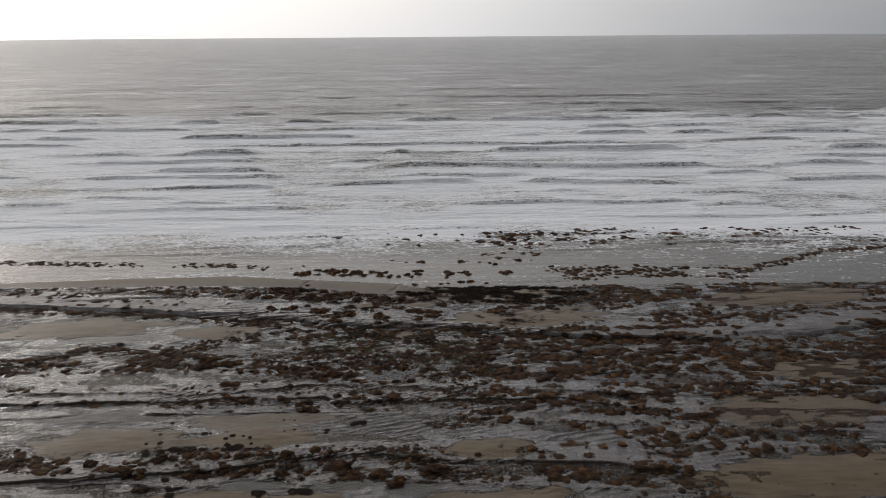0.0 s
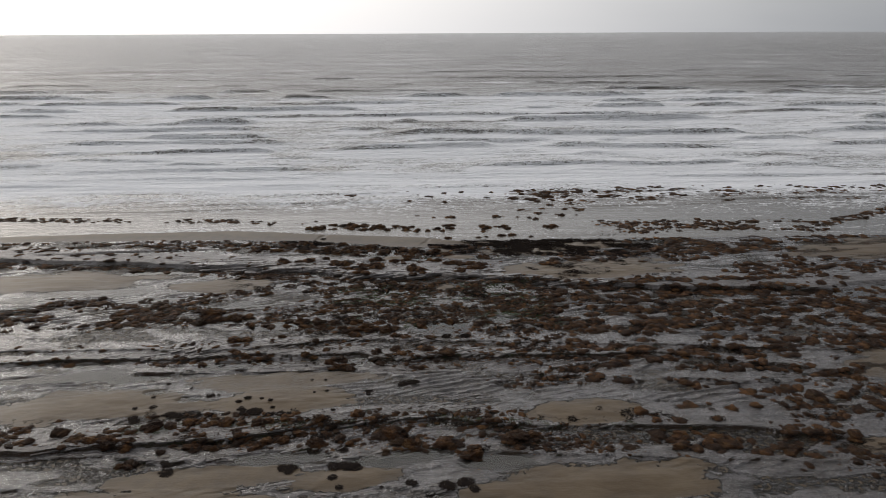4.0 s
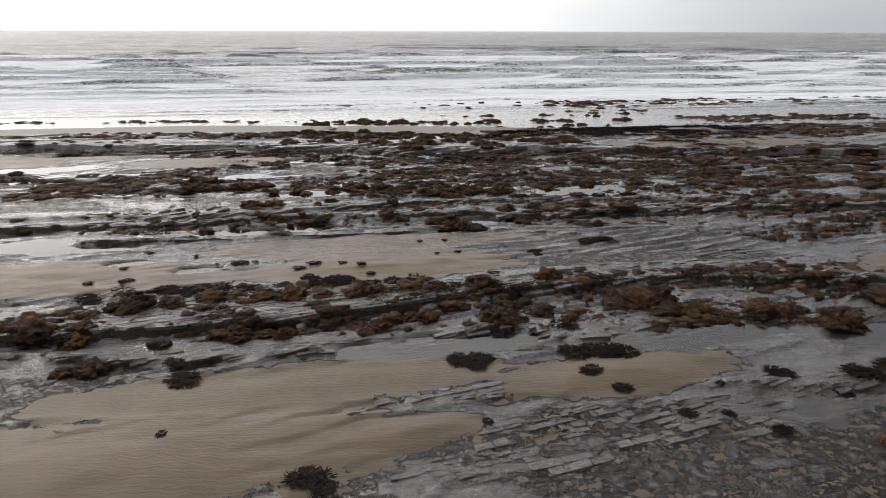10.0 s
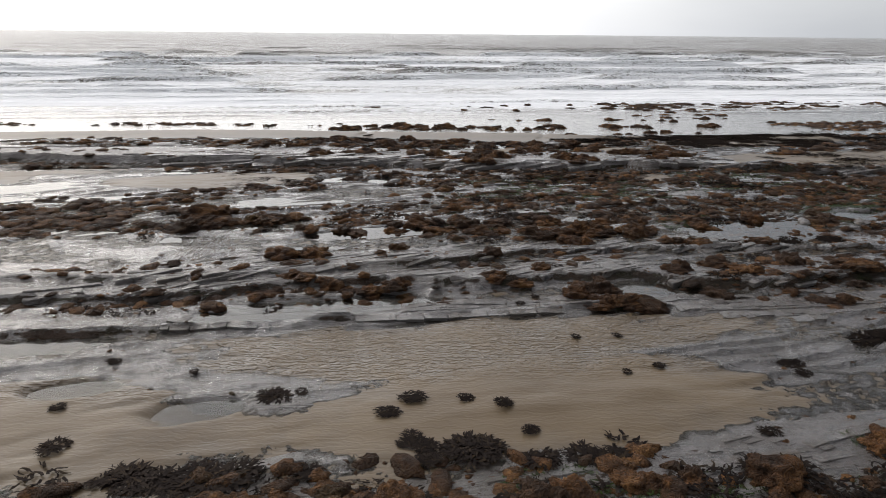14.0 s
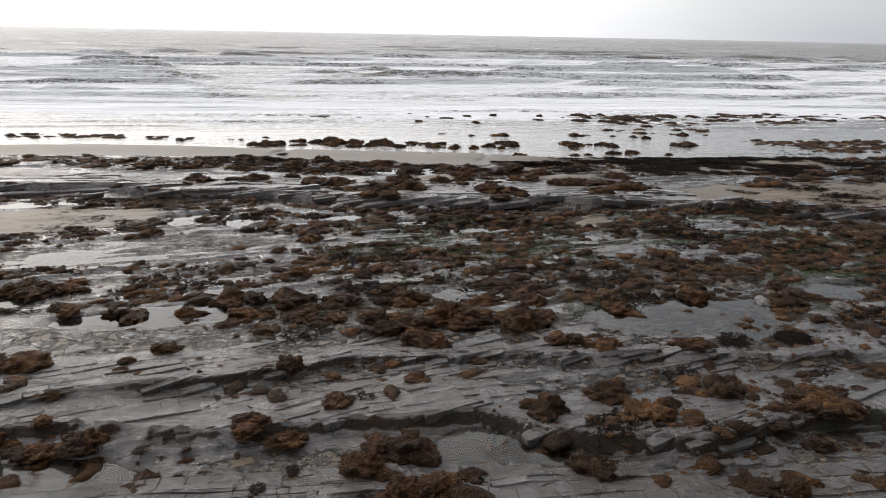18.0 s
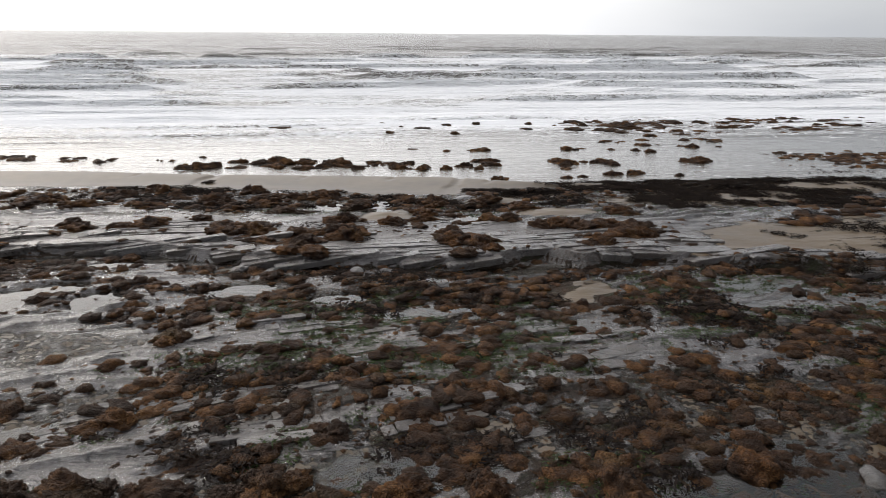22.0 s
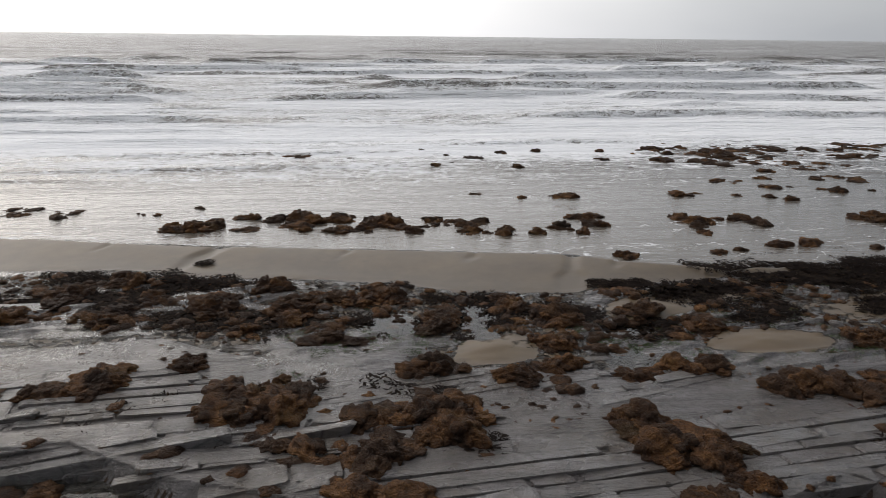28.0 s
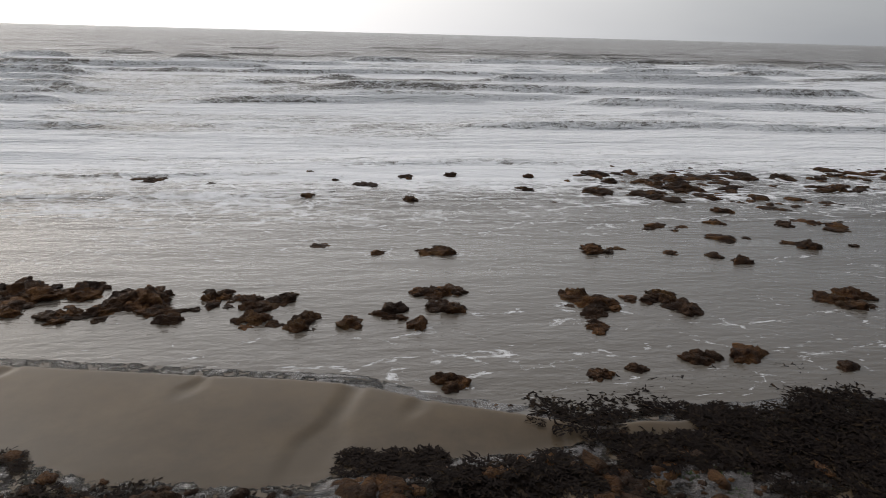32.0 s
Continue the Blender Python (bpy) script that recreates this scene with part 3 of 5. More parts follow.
def sheet(name, xs, ys, z, material, layers=None):
    """A grid mesh over xs and ys."""
    nx, ny = len(xs), len(ys)
    X, Y = np.meshgrid(xs, ys)
    co = np.stack([X.ravel(), Y.ravel(), np.asarray(z).ravel()], 1).astype(np.float32)
    i = (np.arange(ny - 1)[:, None] * nx + np.arange(nx - 1)[None, :]).ravel()
    quads = np.stack([i, i + 1, i + nx + 1, i + nx], 1).astype(np.int32)
    me = bpy.data.meshes.new(name)
    me.vertices.add(len(co))
    me.vertices.foreach_set("co", co.ravel())
    me.loops.add(quads.size)
    me.loops.foreach_set("vertex_index", quads.ravel())
    me.polygons.add(len(quads))
    me.polygons.foreach_set("loop_start", np.arange(0, quads.size, 4, dtype=np.int32))
    me.polygons.foreach_set("use_smooth", np.ones(len(quads), dtype=bool))
    for key, values in (layers or {}).items():
        me.attributes.new(key, "FLOAT", "POINT").data.foreach_set("value", np.asarray(values, np.float32).ravel())
    me.update()
    me.validate()
    me.materials.append(material)
    return new(name, me)


def cover(x, y):
    """How thickly the small reef lumps grow: 0 to 1."""
    c = line(LEDGES["main"][0], x)
    gap = fbm(x / 2.0, y / 0.9, 401, 4)
    big = fbm(x / 6.0, y / 2.2, 411, 3)
    inside = lambda lo, hi, v, s=0.4: smooth(lo - s, lo + s, v) * (1 - smooth(hi - s, hi + s, v))
    d = np.zeros_like(x)
    d = np.maximum(d, 0.86 * inside(38.9, 60, y) * (y < c - 0.15) * smooth(-11.5, -9.0, x + 1.5 * (gap - 0.5)))
    d = np.maximum(d, 0.42 * inside(34.9, 40, y) * smooth(-7.2, -4.0, x))
    d = np.maximum(d, 0.85 * inside(-1.1, -0.1, y - c, 0.2))
    d = np.maximum(d, 0.85 * inside(40.3, 44.2, y, 0.6) * (1 - smooth(-17, -14.5, x)) * (big > 0.48))
    d = np.maximum(d, 0.60 * inside(39.8, 42.5, y) * (1 - smooth(-11, -9, x)))
    d = np.maximum(d, 0.60 * inside(44.2, 60, y) * (y < c - 0.15) * smooth(-18, -16, x))
    land = line(STRIP_LAND, x)
    d = np.maximum(d, 0.55 * inside(-3.0, -0.25, y - land))
    d = np.maximum(d, 0.12 * inside(0.2, 3.2, y - c))
    d = np.maximum(d, 0.70 * inside(28.2, 29.5, y + 0.04 * (x + 5), 0.25))
    d = np.maximum(d, 0.50 * inside(29.6, 31.0, y))
    d = np.maximum(d, 0.45 * inside(35.3, 36.2, y, 0.2) + 0.15 * inside(36.8, 38.0, y, 0.2))
    row_y = fbm(x / 5.0, (y - 0.03 * x) / 0.9, 461, 3)
    d = np.maximum(d, 0.85 * inside(-1, 60, x, 2.0) * inside(33, 47, y, 1.0) * (row_y > 0.45))
    d = np.maximum(d, 0.62 * inside(2, 60, x, 2.0) * inside(47, 56, y, 1.0) * (big > 0.46))
    d = np.maximum(d, 0.65 * inside(10, 60, x, 2.0) * inside(26, 34, y, 1.0) * (big > 0.54))
    row = np.interp(x, [-60, -44, -32, -21, -15, -10], [65, 64.5, 63.6, 62.8, 61.6, 60.3])
    d = np.maximum(d, 0.95 * inside(-0.7, 0.5, y - row, 0.2) * (x < -14) * (gap > 0.40))
    d = np.maximum(d, 0.85 * inside(9.5, 27, x, 1.5) * inside(51.3, 61.0, y, 1.0) * (big > 0.40))
    tail = np.interp(x, [20, 24, 30, 38, 60], [56, 57.9, 61, 65.4, 70])
    d = np.maximum(d, 0.8 * inside(-0.8, 0.6, y - tail, 0.2) * (x > 20))
    d = np.maximum(d, 0.45 * inside(68, 75, y, 1.0) * smooth(2, 10, x) * (gap > 0.50))
    fine = fbm(x / 0.55, y / 0.4, 421, 3)
    kelp = smooth(-1.6, 0.4, x + 0.9 * (y - 55)) * smooth(52.8, 53.9, y) * (1 - smooth(57, 58, y)) * (1 - smooth(8, 11, x))
    return d * (1 - 0.8 * kelp) * smooth(0.42, 0.54, gap + 0.12 * d) * smooth(0.38, 0.52, fine + 0.05)


def wrack_cover(x, y):
    kelp = smooth(-1.6, 0.4, x + 0.9 * (y - 55)) * smooth(51.9, 53.2, y + 0.1 * x) * (1 - smooth(55.6, 56.9, y - 0.12 * x)) * (1 - smooth(9, 12, x))
    patch = fbm(x / 1.3, y / 0.6, 431, 4)
    land = line(STRIP_LAND, x)
    belt = 0.8 * smooth(-2.8, -2.2, y - land) * (1 - smooth(-0.5, -0.1, y - land)) * smooth(0.50, 0.58, patch)
    return np.clip(belt + 1.5 * kelp * smooth(0.40, 0.52, patch) + 0.45 * cover(x, y) * smooth(0.50, 0.62, patch), 0, 1)


def crumb_cover(x, y):
    """The crumbs lie round the lumps and thin out over the bare rock."""
    spread = np.maximum.reduce([cover(x + a, y + b) for a, b in ((0, 0), (0.35, 0.1), (-0.35, -0.1), (0.05, 0.25), (-0.05, -0.25))])
    return np.clip(0.55 * spread + 0.05 * (fbm(x / 1.5, y / 0.7, 451, 3) > 0.5), 0, 1)


gx = steps(-18.0, 7.0, 0.08, -160, 160, 1.035)
gy = steps(24.0, 58.0, 0.05, -70, 112, 1.05)
GX, GY = np.meshgrid(gx, gy)
gz, gsand, ggreen, gwet = terrain(GX, GY)
steep = np.abs(np.gradient(gz, axis=0) / np.gradient(gy)[:, None])
gturf_shade = np.clip(np.maximum(0.74 * cover(GX, GY), 0.7 * wrack_cover(GX, GY)), 0, 1)
scarp = np.min([np.abs(GY - edge(n, gx)[None, :]) for n in LEDGES], axis=0)
# steep scarp faces darkened by the same mask: some weed, and shade put into colour
gturf_shade = np.maximum(gturf_shade, 0.75 * smooth(0.4, 0.9, steep) * (scarp < 0.12)) * (GY < 58)
gripple = (0.08 + 0.62 * smooth(32.4, 33.0, GY) * (1 - smooth(35.0, 36.0, GY))) * (1 - smooth(48, 52, GY)) * smooth(20, 24, GY)
tagged(sheet("ground", gx, gy, gz, GROUND, {"sand": gsand, "green": ggreen, "wet": gwet, "turf_shade": gturf_shade, "ripple": gripple}),
       "wet limestone foreshore with ribbed rock and smooth brown sand banks", "foreshore", kind="structure")

def height(x, y):
    """The ground's height, from its own mesh."""
    x, y = np.atleast_1d(np.asarray(x, float)), np.atleast_1d(np.asarray(y, float))
    i = np.clip(np.searchsorted(gx, x) - 1, 0, len(gx) - 2)
    j = np.clip(np.searchsorted(gy, y) - 1, 0, len(gy) - 2)
    u, v = (x - gx[i]) / (gx[i + 1] - gx[i]), (y - gy[j]) / (gy[j + 1] - gy[j])
    return (gz[j, i] * (1 - u) + gz[j, i + 1] * u) * (1 - v) + (gz[j + 1, i] * (1 - u) + gz[j + 1, i + 1] * u) * v


def sandy(x, y):
    """How far the ground is sand at a place."""
    return float(gsand[min(np.searchsorted(gy, y), len(gy) - 1), min(np.searchsorted(gx, x), len(gx) - 1)])


px = steps(-30, 20, 0.5, -160, 160, 1.1)
py = np.arange(15.0, 54.9, 0.5)
PX, PY = np.meshgrid(px, py)
pools = sheet("tide_pools", px, py, base(PX, PY) - 0.002 + 0.012 * smooth(38, 40, PY) * (1 - 0.7 * smooth(51.0, 51.6, PY)) - 0.02 * smooth(46.2, 47.2, PY) * (1 - smooth(50.2, 51.5, PY)), POOL)
pools.visible_shadow = False
tagged(pools, "clear shallow tide pools lying between rock and sand", "tide pool", kind="structure")


# ---- the sea ----
def swash_level(x, y):
    """The thin sheet of water over the low sand, then the level sea."""
    return base(x, np.minimum(y, 76.0)) - 0.012


CRESTS = [(66.8, 0.05), (69.4, 0.09), (72.8, 0.10), (76.8, 0.22), (80.5, 0.20), (84.8, 0.38), (89, 0.42), (94, 0.40), (100, 0.62), (106, 0.5), (113, 0.75), (121, 0.6), (129, 1.0), (139, 0.6), (150, 0.85), (163, 0.7), (178, 0.95), (196, 0.75), (218, 0.6), (245, 0.6), (280, 0.6)]


def surf(x, y):
    z = swash_level(x, y)
    white = np.zeros_like(x)
    for k, (yc, a) in enumerate(CRESTS):
        c = yc + min(5.0, 0.07 * (yc - 50) ** 1.2) * (fbm(x / 34.0, x * 0, 200 + k, 3) - 0.5) + 0.8 * (fbm(x / 5.0, x * 0, 230 + k, 2) - 0.5) + 0.3 * (fbm(x / 1.6, x * 0, 245 + k, 2) - 0.5)
        d = y - c
        m = smooth(0.43, 0.60, fbm(x / 20.0, x * 0 + 0.5, 260 + k, 3))
        z = z + a * m * np.where(d < 0, np.exp(-(d / (0.22 + 0.45 * a)) ** 2), np.exp(-(d / (1.6 + 3 * a)) ** 2))
        white = np.maximum(white, m * np.exp(-((d + 3.5) / 3.4) ** 2) * (yc < 200))
        white = white - 0.75 * m * np.exp(-((d + 0.2) / (0.15 + 0.55 * a)) ** 2)
    swell = smooth(72, 95, y)
    z = z + swell * (0.34 * (fbm(x / 8.0, y / 2.8, 300, 5) - 0.5) + 0.35 * (fbm(x / 20.0, y / 6.0, 310, 3) - 0.5))
    z = z + (1 - swell) * 0.035 * (fbm(x / 1.6, y / 0.5, 320, 4) - 0.5)
    zone = smooth(61, 82, y + 3 * (fbm(x / 6, y / 3, 330, 3) - 0.5)) * (1 - smooth(150, 215, y + 40 * (fbm(x / 60, y / 30, 340, 3) - 0.5)))
    foam = np.clip(0.17 + 0.43 * zone + 0.58 * white * zone, -0.3, 1.2)
    chop = 0.06 + 0.94 * smooth(62, 90, y)
    return z, foam, chop


sx = steps(-45, 45, 0.45, -2600, 2600, 1.05)
sy = np.concatenate([np.arange(54.8, 80, 0.16), steps(80.0, 150.0, 0.25, 79.9, 4900, 1.012)])
sy = np.unique(np.round(sy, 3))
SX, SY = np.meshgrid(sx, sy)
sz, sfoam, schop = surf(SX, SY)
tagged(sheet("sea", sx, sy, sz, SEA, {"foam": sfoam, "chop": schop}), "grey sea with lines of white breaking surf", "sea", kind="structure")


# ---- things on the shore ----
RND = random.Random(7)
NPR = np.random.RandomState(11)


def ico(level):
    bm = bmesh.new()
    bmesh.ops.create_icosphere(bm, subdivisions=level, radius=1.0)
    v = np.array([p.co[:] for p in bm.verts])
    bm.verts.index_update()
    f = np.array([[p.index for p in t.verts] for t in bm.faces])
    bm.free()
    return v, f


def lump(level, seed, knobs=1.0, flat=0.55, count=40):
    """A low dome crowded with rounded knobs like a cauliflower, about 1 in radius, open below."""
    v, f = ico(level)
    r = np.random.RandomState(seed)
    heads = r.normal(size=(count, 3)) * (1, 1, 0.8)
    heads /= np.linalg.norm(heads, axis=1)[:, None]
    reach = r.uniform(0.75, 1.25, count) * 1.9 / math.sqrt(count)
    near = np.arccos(np.clip(v @ heads.T, -1, 1)) / reach
    knob = np.sqrt(np.clip(1 - near.min(axis=1) ** 2, 0, 1))
    off = Vector((seed * 3.1, seed * 1.7, 0))
    wide = np.array([noise.noise(Vector(p) * 1.5 + off) for p in v])
    fine = np.array([abs(noise.noise(Vector(p) * 8.0 + off)) for p in v])
    s = 0.92 + knobs * (0.30 * knob + 0.42 * wide + 0.20 * (fine - 0.2))
    out = v * s[:, None]
    out[:, 2] = np.maximum(out[:, 2], -0.22) * flat
    keep = [t for t in f if v[t, 2].max() > -0.30]
    used = np.unique(np.array(keep))
    back = np.full(len(v), -1)
    back[used] = np.arange(len(used))
    return out[used], back[np.array(keep)]


def frond_tuft(seed, count=120, spread=1.0):
    """Strap-like fronds that lie over one another, tips outwards."""
    r = random.Random(seed)
    vs, fs = [], []
    for _ in range(count):
        a, start = r.uniform(0, 2 * math.pi), math.sqrt(r.random()) * 0.62 * spread
        x, y, z = start * math.cos(a), start * math.sin(a), r.uniform(0.05, 0.24) * (1.0 - start)
        turn, width = a + r.uniform(-1.4, 1.4), r.uniform(0.022, 0.055)
        n = len(vs)
        for k in range(5):
            w = width * (1.0, 1.2, 1.1, 0.8, 0.25)[k]
            nx, ny = -math.sin(turn), math.cos(turn)
            tip = r.uniform(-0.03, 0.03)
            vs += [(x + nx * w, y + ny * w, z + tip), (x - nx * w, y - ny * w, z - tip)]
            x, y = x + 0.105 * math.cos(turn), y + 0.105 * math.sin(turn)
            z = max(0.02, z + r.uniform(-0.07, 0.05))
            turn += r.uniform(-0.8, 0.8)
            if k:
                b = n + 2 * k
                fs += [(b - 2, b - 1, b + 1), (b - 2, b + 1, b)]
    return np.array(vs), np.array(fs)


def mesh_of(name, v, f, material, soft=True):
    me = bpy.data.meshes.new(name)
    me.from_pydata([tuple(p) for p in v], [], [tuple(int(i) for i in t) for t in f])
    me.polygons.foreach_set("use_smooth", [soft] * len(me.polygons))
    me.materials.append(material)
    me.update()
    return me


def gathered(name, pieces, material, soft=True):
    """Many pieces, each (vertices, faces, 3 x 3 matrix, place), in one mesh."""
    vs, fs, n = [], [], 0
    for v, f, m, at in pieces:
        vs.append(v @ m.T + at)
        fs.append(f + n)
        n += len(v)
    v, f = np.concatenate(vs).astype(np.float32), np.concatenate(fs).astype(np.int32)
    me = bpy.data.meshes.new(name)
    me.vertices.add(len(v))
    me.vertices.foreach_set("co", v.ravel())
    me.loops.add(f.size)
    me.loops.foreach_set("vertex_index", f.ravel())
    me.polygons.add(len(f))
    me.polygons.foreach_set("loop_start", np.arange(0, f.size, 3, dtype=np.int32))
    me.polygons.foreach_set("use_smooth", np.full(len(f), soft))
    me.update()
    me.materials.append(material)
    return new(name, me)


def turned(angle, sx, sy, sz):
    c, s = math.cos(angle), math.sin(angle)
    return np.array([[c * sx, -s * sy, 0], [s * sx, c * sy, 0], [0, 0, sz]])


def part(name, mesh, parent, m, label=""):
    ob = new(name, mesh)
    ob.parent = parent
    ob.matrix_basis = m
    return tagged(ob, label)


LOBES = [mesh_of("lobe", *lump(4, k + 1, 1.1, 0.62, 70), REEF) for k in range(14)]
CRUSTS = [mesh_of("crust", *lump(3, k + 21, 1.3, 0.5), REEF) for k in range(5)]
MATS = [mesh_of("mat", *lump(3, k + 31, 0.8, 0.45), WEED) for k in range(4)]
TUFTS = [mesh_of("frond_tuft", *frond_tuft(k + 51), WEED, False) for k in range(7)]


def local_pose(x, y, z, angle, sx, sy, sz):
    return Matrix.LocRotScale((x, y, z), Euler((RND.uniform(-0.12, 0.12), RND.uniform(-0.12, 0.12), angle)), (sx, sy, sz))


def reef_mound(x, y, rx, ry, label, group):
    """A mound built by tube worms: one rounded lobe or a cluster of them."""
    ry = max(ry, 0.45 * rx)
    z = float(height(x, y)[0]) + 0.02 * (47.3 < y < 50.6 and x > -20)
    root = new("reef_mound")
    root.location = (x, y, z)
    part("crust", CRUSTS[RND.randrange(len(CRUSTS))], root, local_pose(0, 0, -0.01, RND.uniform(-0.3, 0.3), rx * 0.62, ry * 0.62, min(0.035, 0.18 * ry)), "dark weedy crust")
    size = 0.24 if y > 66 else 0.18 if rx > 0.5 else 0.13
    count = min(22, max(1, int(1.0 * rx * ry / size ** 2)))
    swing = RND.uniform(0, 6.28)
    for k in range(count):
        a, q = k * 2.4 + RND.uniform(-0.6, 0.6), math.sqrt((k + 0.3) / count) * (count > 1)
        q *= 0.95 + 0.28 * math.sin(3 * a + swing)
        r = (min(rx, 0.16) if count == 1 else size) * RND.choice((0.5, 0.7, 0.9, 1.0, 1.2, 1.5))
        dx, dy = rx * q * math.cos(a), ry * q * math.sin(a)
        lz = max(float(height(x + dx, y + dy)[0]) - z, -0.06)
        tall = r * RND.uniform(0.85, 1.2) * (1.45 - 0.7 * q) * (0.65 if y > 63.5 or count == 1 else 0.95)
        part("lobe", LOBES[RND.randrange(len(LOBES))], root, local_pose(dx, dy, lz + 0.015, RND.uniform(0, 6.28), r * RND.uniform(1.05, 1.5), r * RND.uniform(0.9, 1.15), tall))
    return tagged(root, label, "reef mound", group)


def seaweed_clump(x, y, rx, ry, label, group):
    """Wrack that lies in a heap of dark straps."""
    z = float(height(x, y)[0])
    root = new("seaweed_clump")
    root.location = (x, y, z)
    r = max(math.sqrt(rx * ry), 0.07)
    count = max(1, min(12, int(rx * max(ry, 0.4 * rx) / 0.022)))
    for k in range(count):
        a, q = k * 2.4 + RND.uniform(-0.5, 0.5), math.sqrt((k + 0.3) / count) * (count > 1)
        dx, dy = rx * 0.85 * q * math.cos(a), ry * 0.85 * q * math.sin(a)
        lz = float(height(x + dx, y + dy)[0]) - z
        t = min(max(rx * 1.1 / math.sqrt(count), 0.10), 0.34) * RND.uniform(0.8, 1.2)
        if k < 3:
            mat = part("mat", MATS[RND.randrange(len(MATS))], root, local_pose(dx, dy, lz, RND.uniform(0, 6.28), t * 0.50, t * 0.40, t * 0.10))
        tuft = part("frond_tuft", TUFTS[RND.randrange(len(TUFTS))], root, local_pose(dx, dy, lz + 0.02, RND.uniform(0, 6.28), t * 1.1, t * 0.9, t * 0.36))
        tuft.parent, tuft.matrix_parent_inverse = mat, mat.matrix_basis.inverted()
    return tagged(root, label, "seaweed", group)


ROW_REEF = [
    (-13.2, 60.0, 0.81, 0.63), (-11.9, 59.6, 0.21, 0.27), (-11.9, 60.9, 0.29, 0.26), (-11.2, 60.7, 0.24, 0.31), (-10.4, 60.6, 0.55, 0.55), (-10.3, 59.6, 0.22, 0.25), (-9.4, 60.7, 0.37, 0.44), (-9.3, 59.5, 0.31, 0.33),
    (-8.7, 59.5, 0.2, 0.26), (-8.1, 60.1, 0.58, 0.59), (-7.5, 59.4, 0.2, 0.26), (-6.8, 60.2, 0.39, 0.48), (-6.2, 60.0, 0.32, 0.29), (-5.9, 59.1, 0.37, 0.32), (-5.5, 60.1, 0.24, 0.3), (-5.1, 58.9, 0.34, 0.26),
    (-4.2, 58.9, 0.12, 0.16), (-3.5, 59.3, 0.32, 0.41), (-2.5, 60.4, 0.41, 0.32), (-3.0, 58.8, 0.12, 0.15), (-2.4, 59.5, 0.32, 0.23), (0.2, 60.2, 0.2, 0.25), (0.4, 59.5, 0.52, 0.4), (0.2, 58.5, 0.22, 0.25),
]
ROW_REEF2 = [
    (1.8, 59.9, 0.43, 0.36), (2.2, 59.3, 0.13, 0.17), (5.6, 59.7, 0.54, 0.43), (-15.1, 61.7, 0.16, 0.21), (-14.6, 61.6, 0.14, 0.17), (-13.6, 62.3, 0.2, 0.18), (-5.1, 64.0, 0.19, 0.23), (-3.7, 63.2, 0.13, 0.16),
    (-2.4, 63.3, 0.35, 0.35), (1.7, 63.3, 0.4, 0.31), (-2.6, 56.6, 0.21, 0.23), (-0.3, 56.7, 0.19, 0.16), (1.6, 57.2, 0.2, 0.17), (2.3, 57.3, 0.14, 0.11), (0.3, 56.9, 0.09, 0.08), (3.7, 56.8, 0.16, 0.14),
    (4.0, 65.5, 0.32, 0.27), (4.5, 65.3, 0.21, 0.27), (6.0, 66.0, 0.33, 0.35), (5.5, 64.4, 0.41, 0.3), (7.0, 67.2, 0.31, 0.32), (7.2, 63.5, 0.37, 0.37), (9.2, 65.7, 0.56, 0.51), (7.9, 65.7, 0.3, 0.23),
]
OUTER_REEF = [
    (-11.6, 72.3, 0.78, 0.53), (-11.2, 70.4, 0.25, 0.31), (-9.5, 71.6, 0.22, 0.28), (-8.8, 74.1, 0.48, 0.3), (-6.3, 73.7, 0.28, 0.37), (-5.3, 72.3, 0.34, 0.44), (-4.1, 71.3, 0.44, 0.51), (-6.0, 69.5, 0.25, 0.29),
    (-5.3, 70.0, 0.21, 0.27), (-2.7, 72.7, 0.42, 0.54), (-2.8, 70.9, 0.31, 0.33), (-1.0, 73.3, 0.36, 0.39), (-2.7, 69.0, 0.16, 0.21), (2.0, 73.1, 0.29, 0.37), (1.4, 70.7, 0.44, 0.41), (1.9, 68.7, 0.29, 0.37),
    (3.3, 72.3, 0.33, 0.37), (4.9, 73.5, 0.49, 0.51), (3.8, 70.3, 0.65, 0.65), (4.9, 72.1, 0.28, 0.36), (6.2, 71.7, 0.41, 0.54), (5.4, 69.7, 0.6, 0.7), (7.0, 70.9, 0.68, 0.69), (7.4, 72.8, 0.43, 0.56),
]
OUTER_REEF2 = [
    (7.5, 69.2, 0.34, 0.44), (7.6, 70.4, 0.27, 0.35), (10.7, 73.1, 0.54, 0.7), (9.4, 73.2, 0.24, 0.32), (12.1, 72.8, 0.68, 0.69), (13.5, 72.8, 0.49, 0.5), (12.8, 70.7, 0.91, 0.77), (15.3, 72.9, 0.62, 0.6),
    (14.6, 73.2, 0.75, 0.51), (4.4, 62.7, 0.19, 0.17), (4.9, 62.2, 0.31, 0.16), (3.4, 63.0, 0.19, 0.17), (8.5, 63.5, 0.13, 0.17),
]
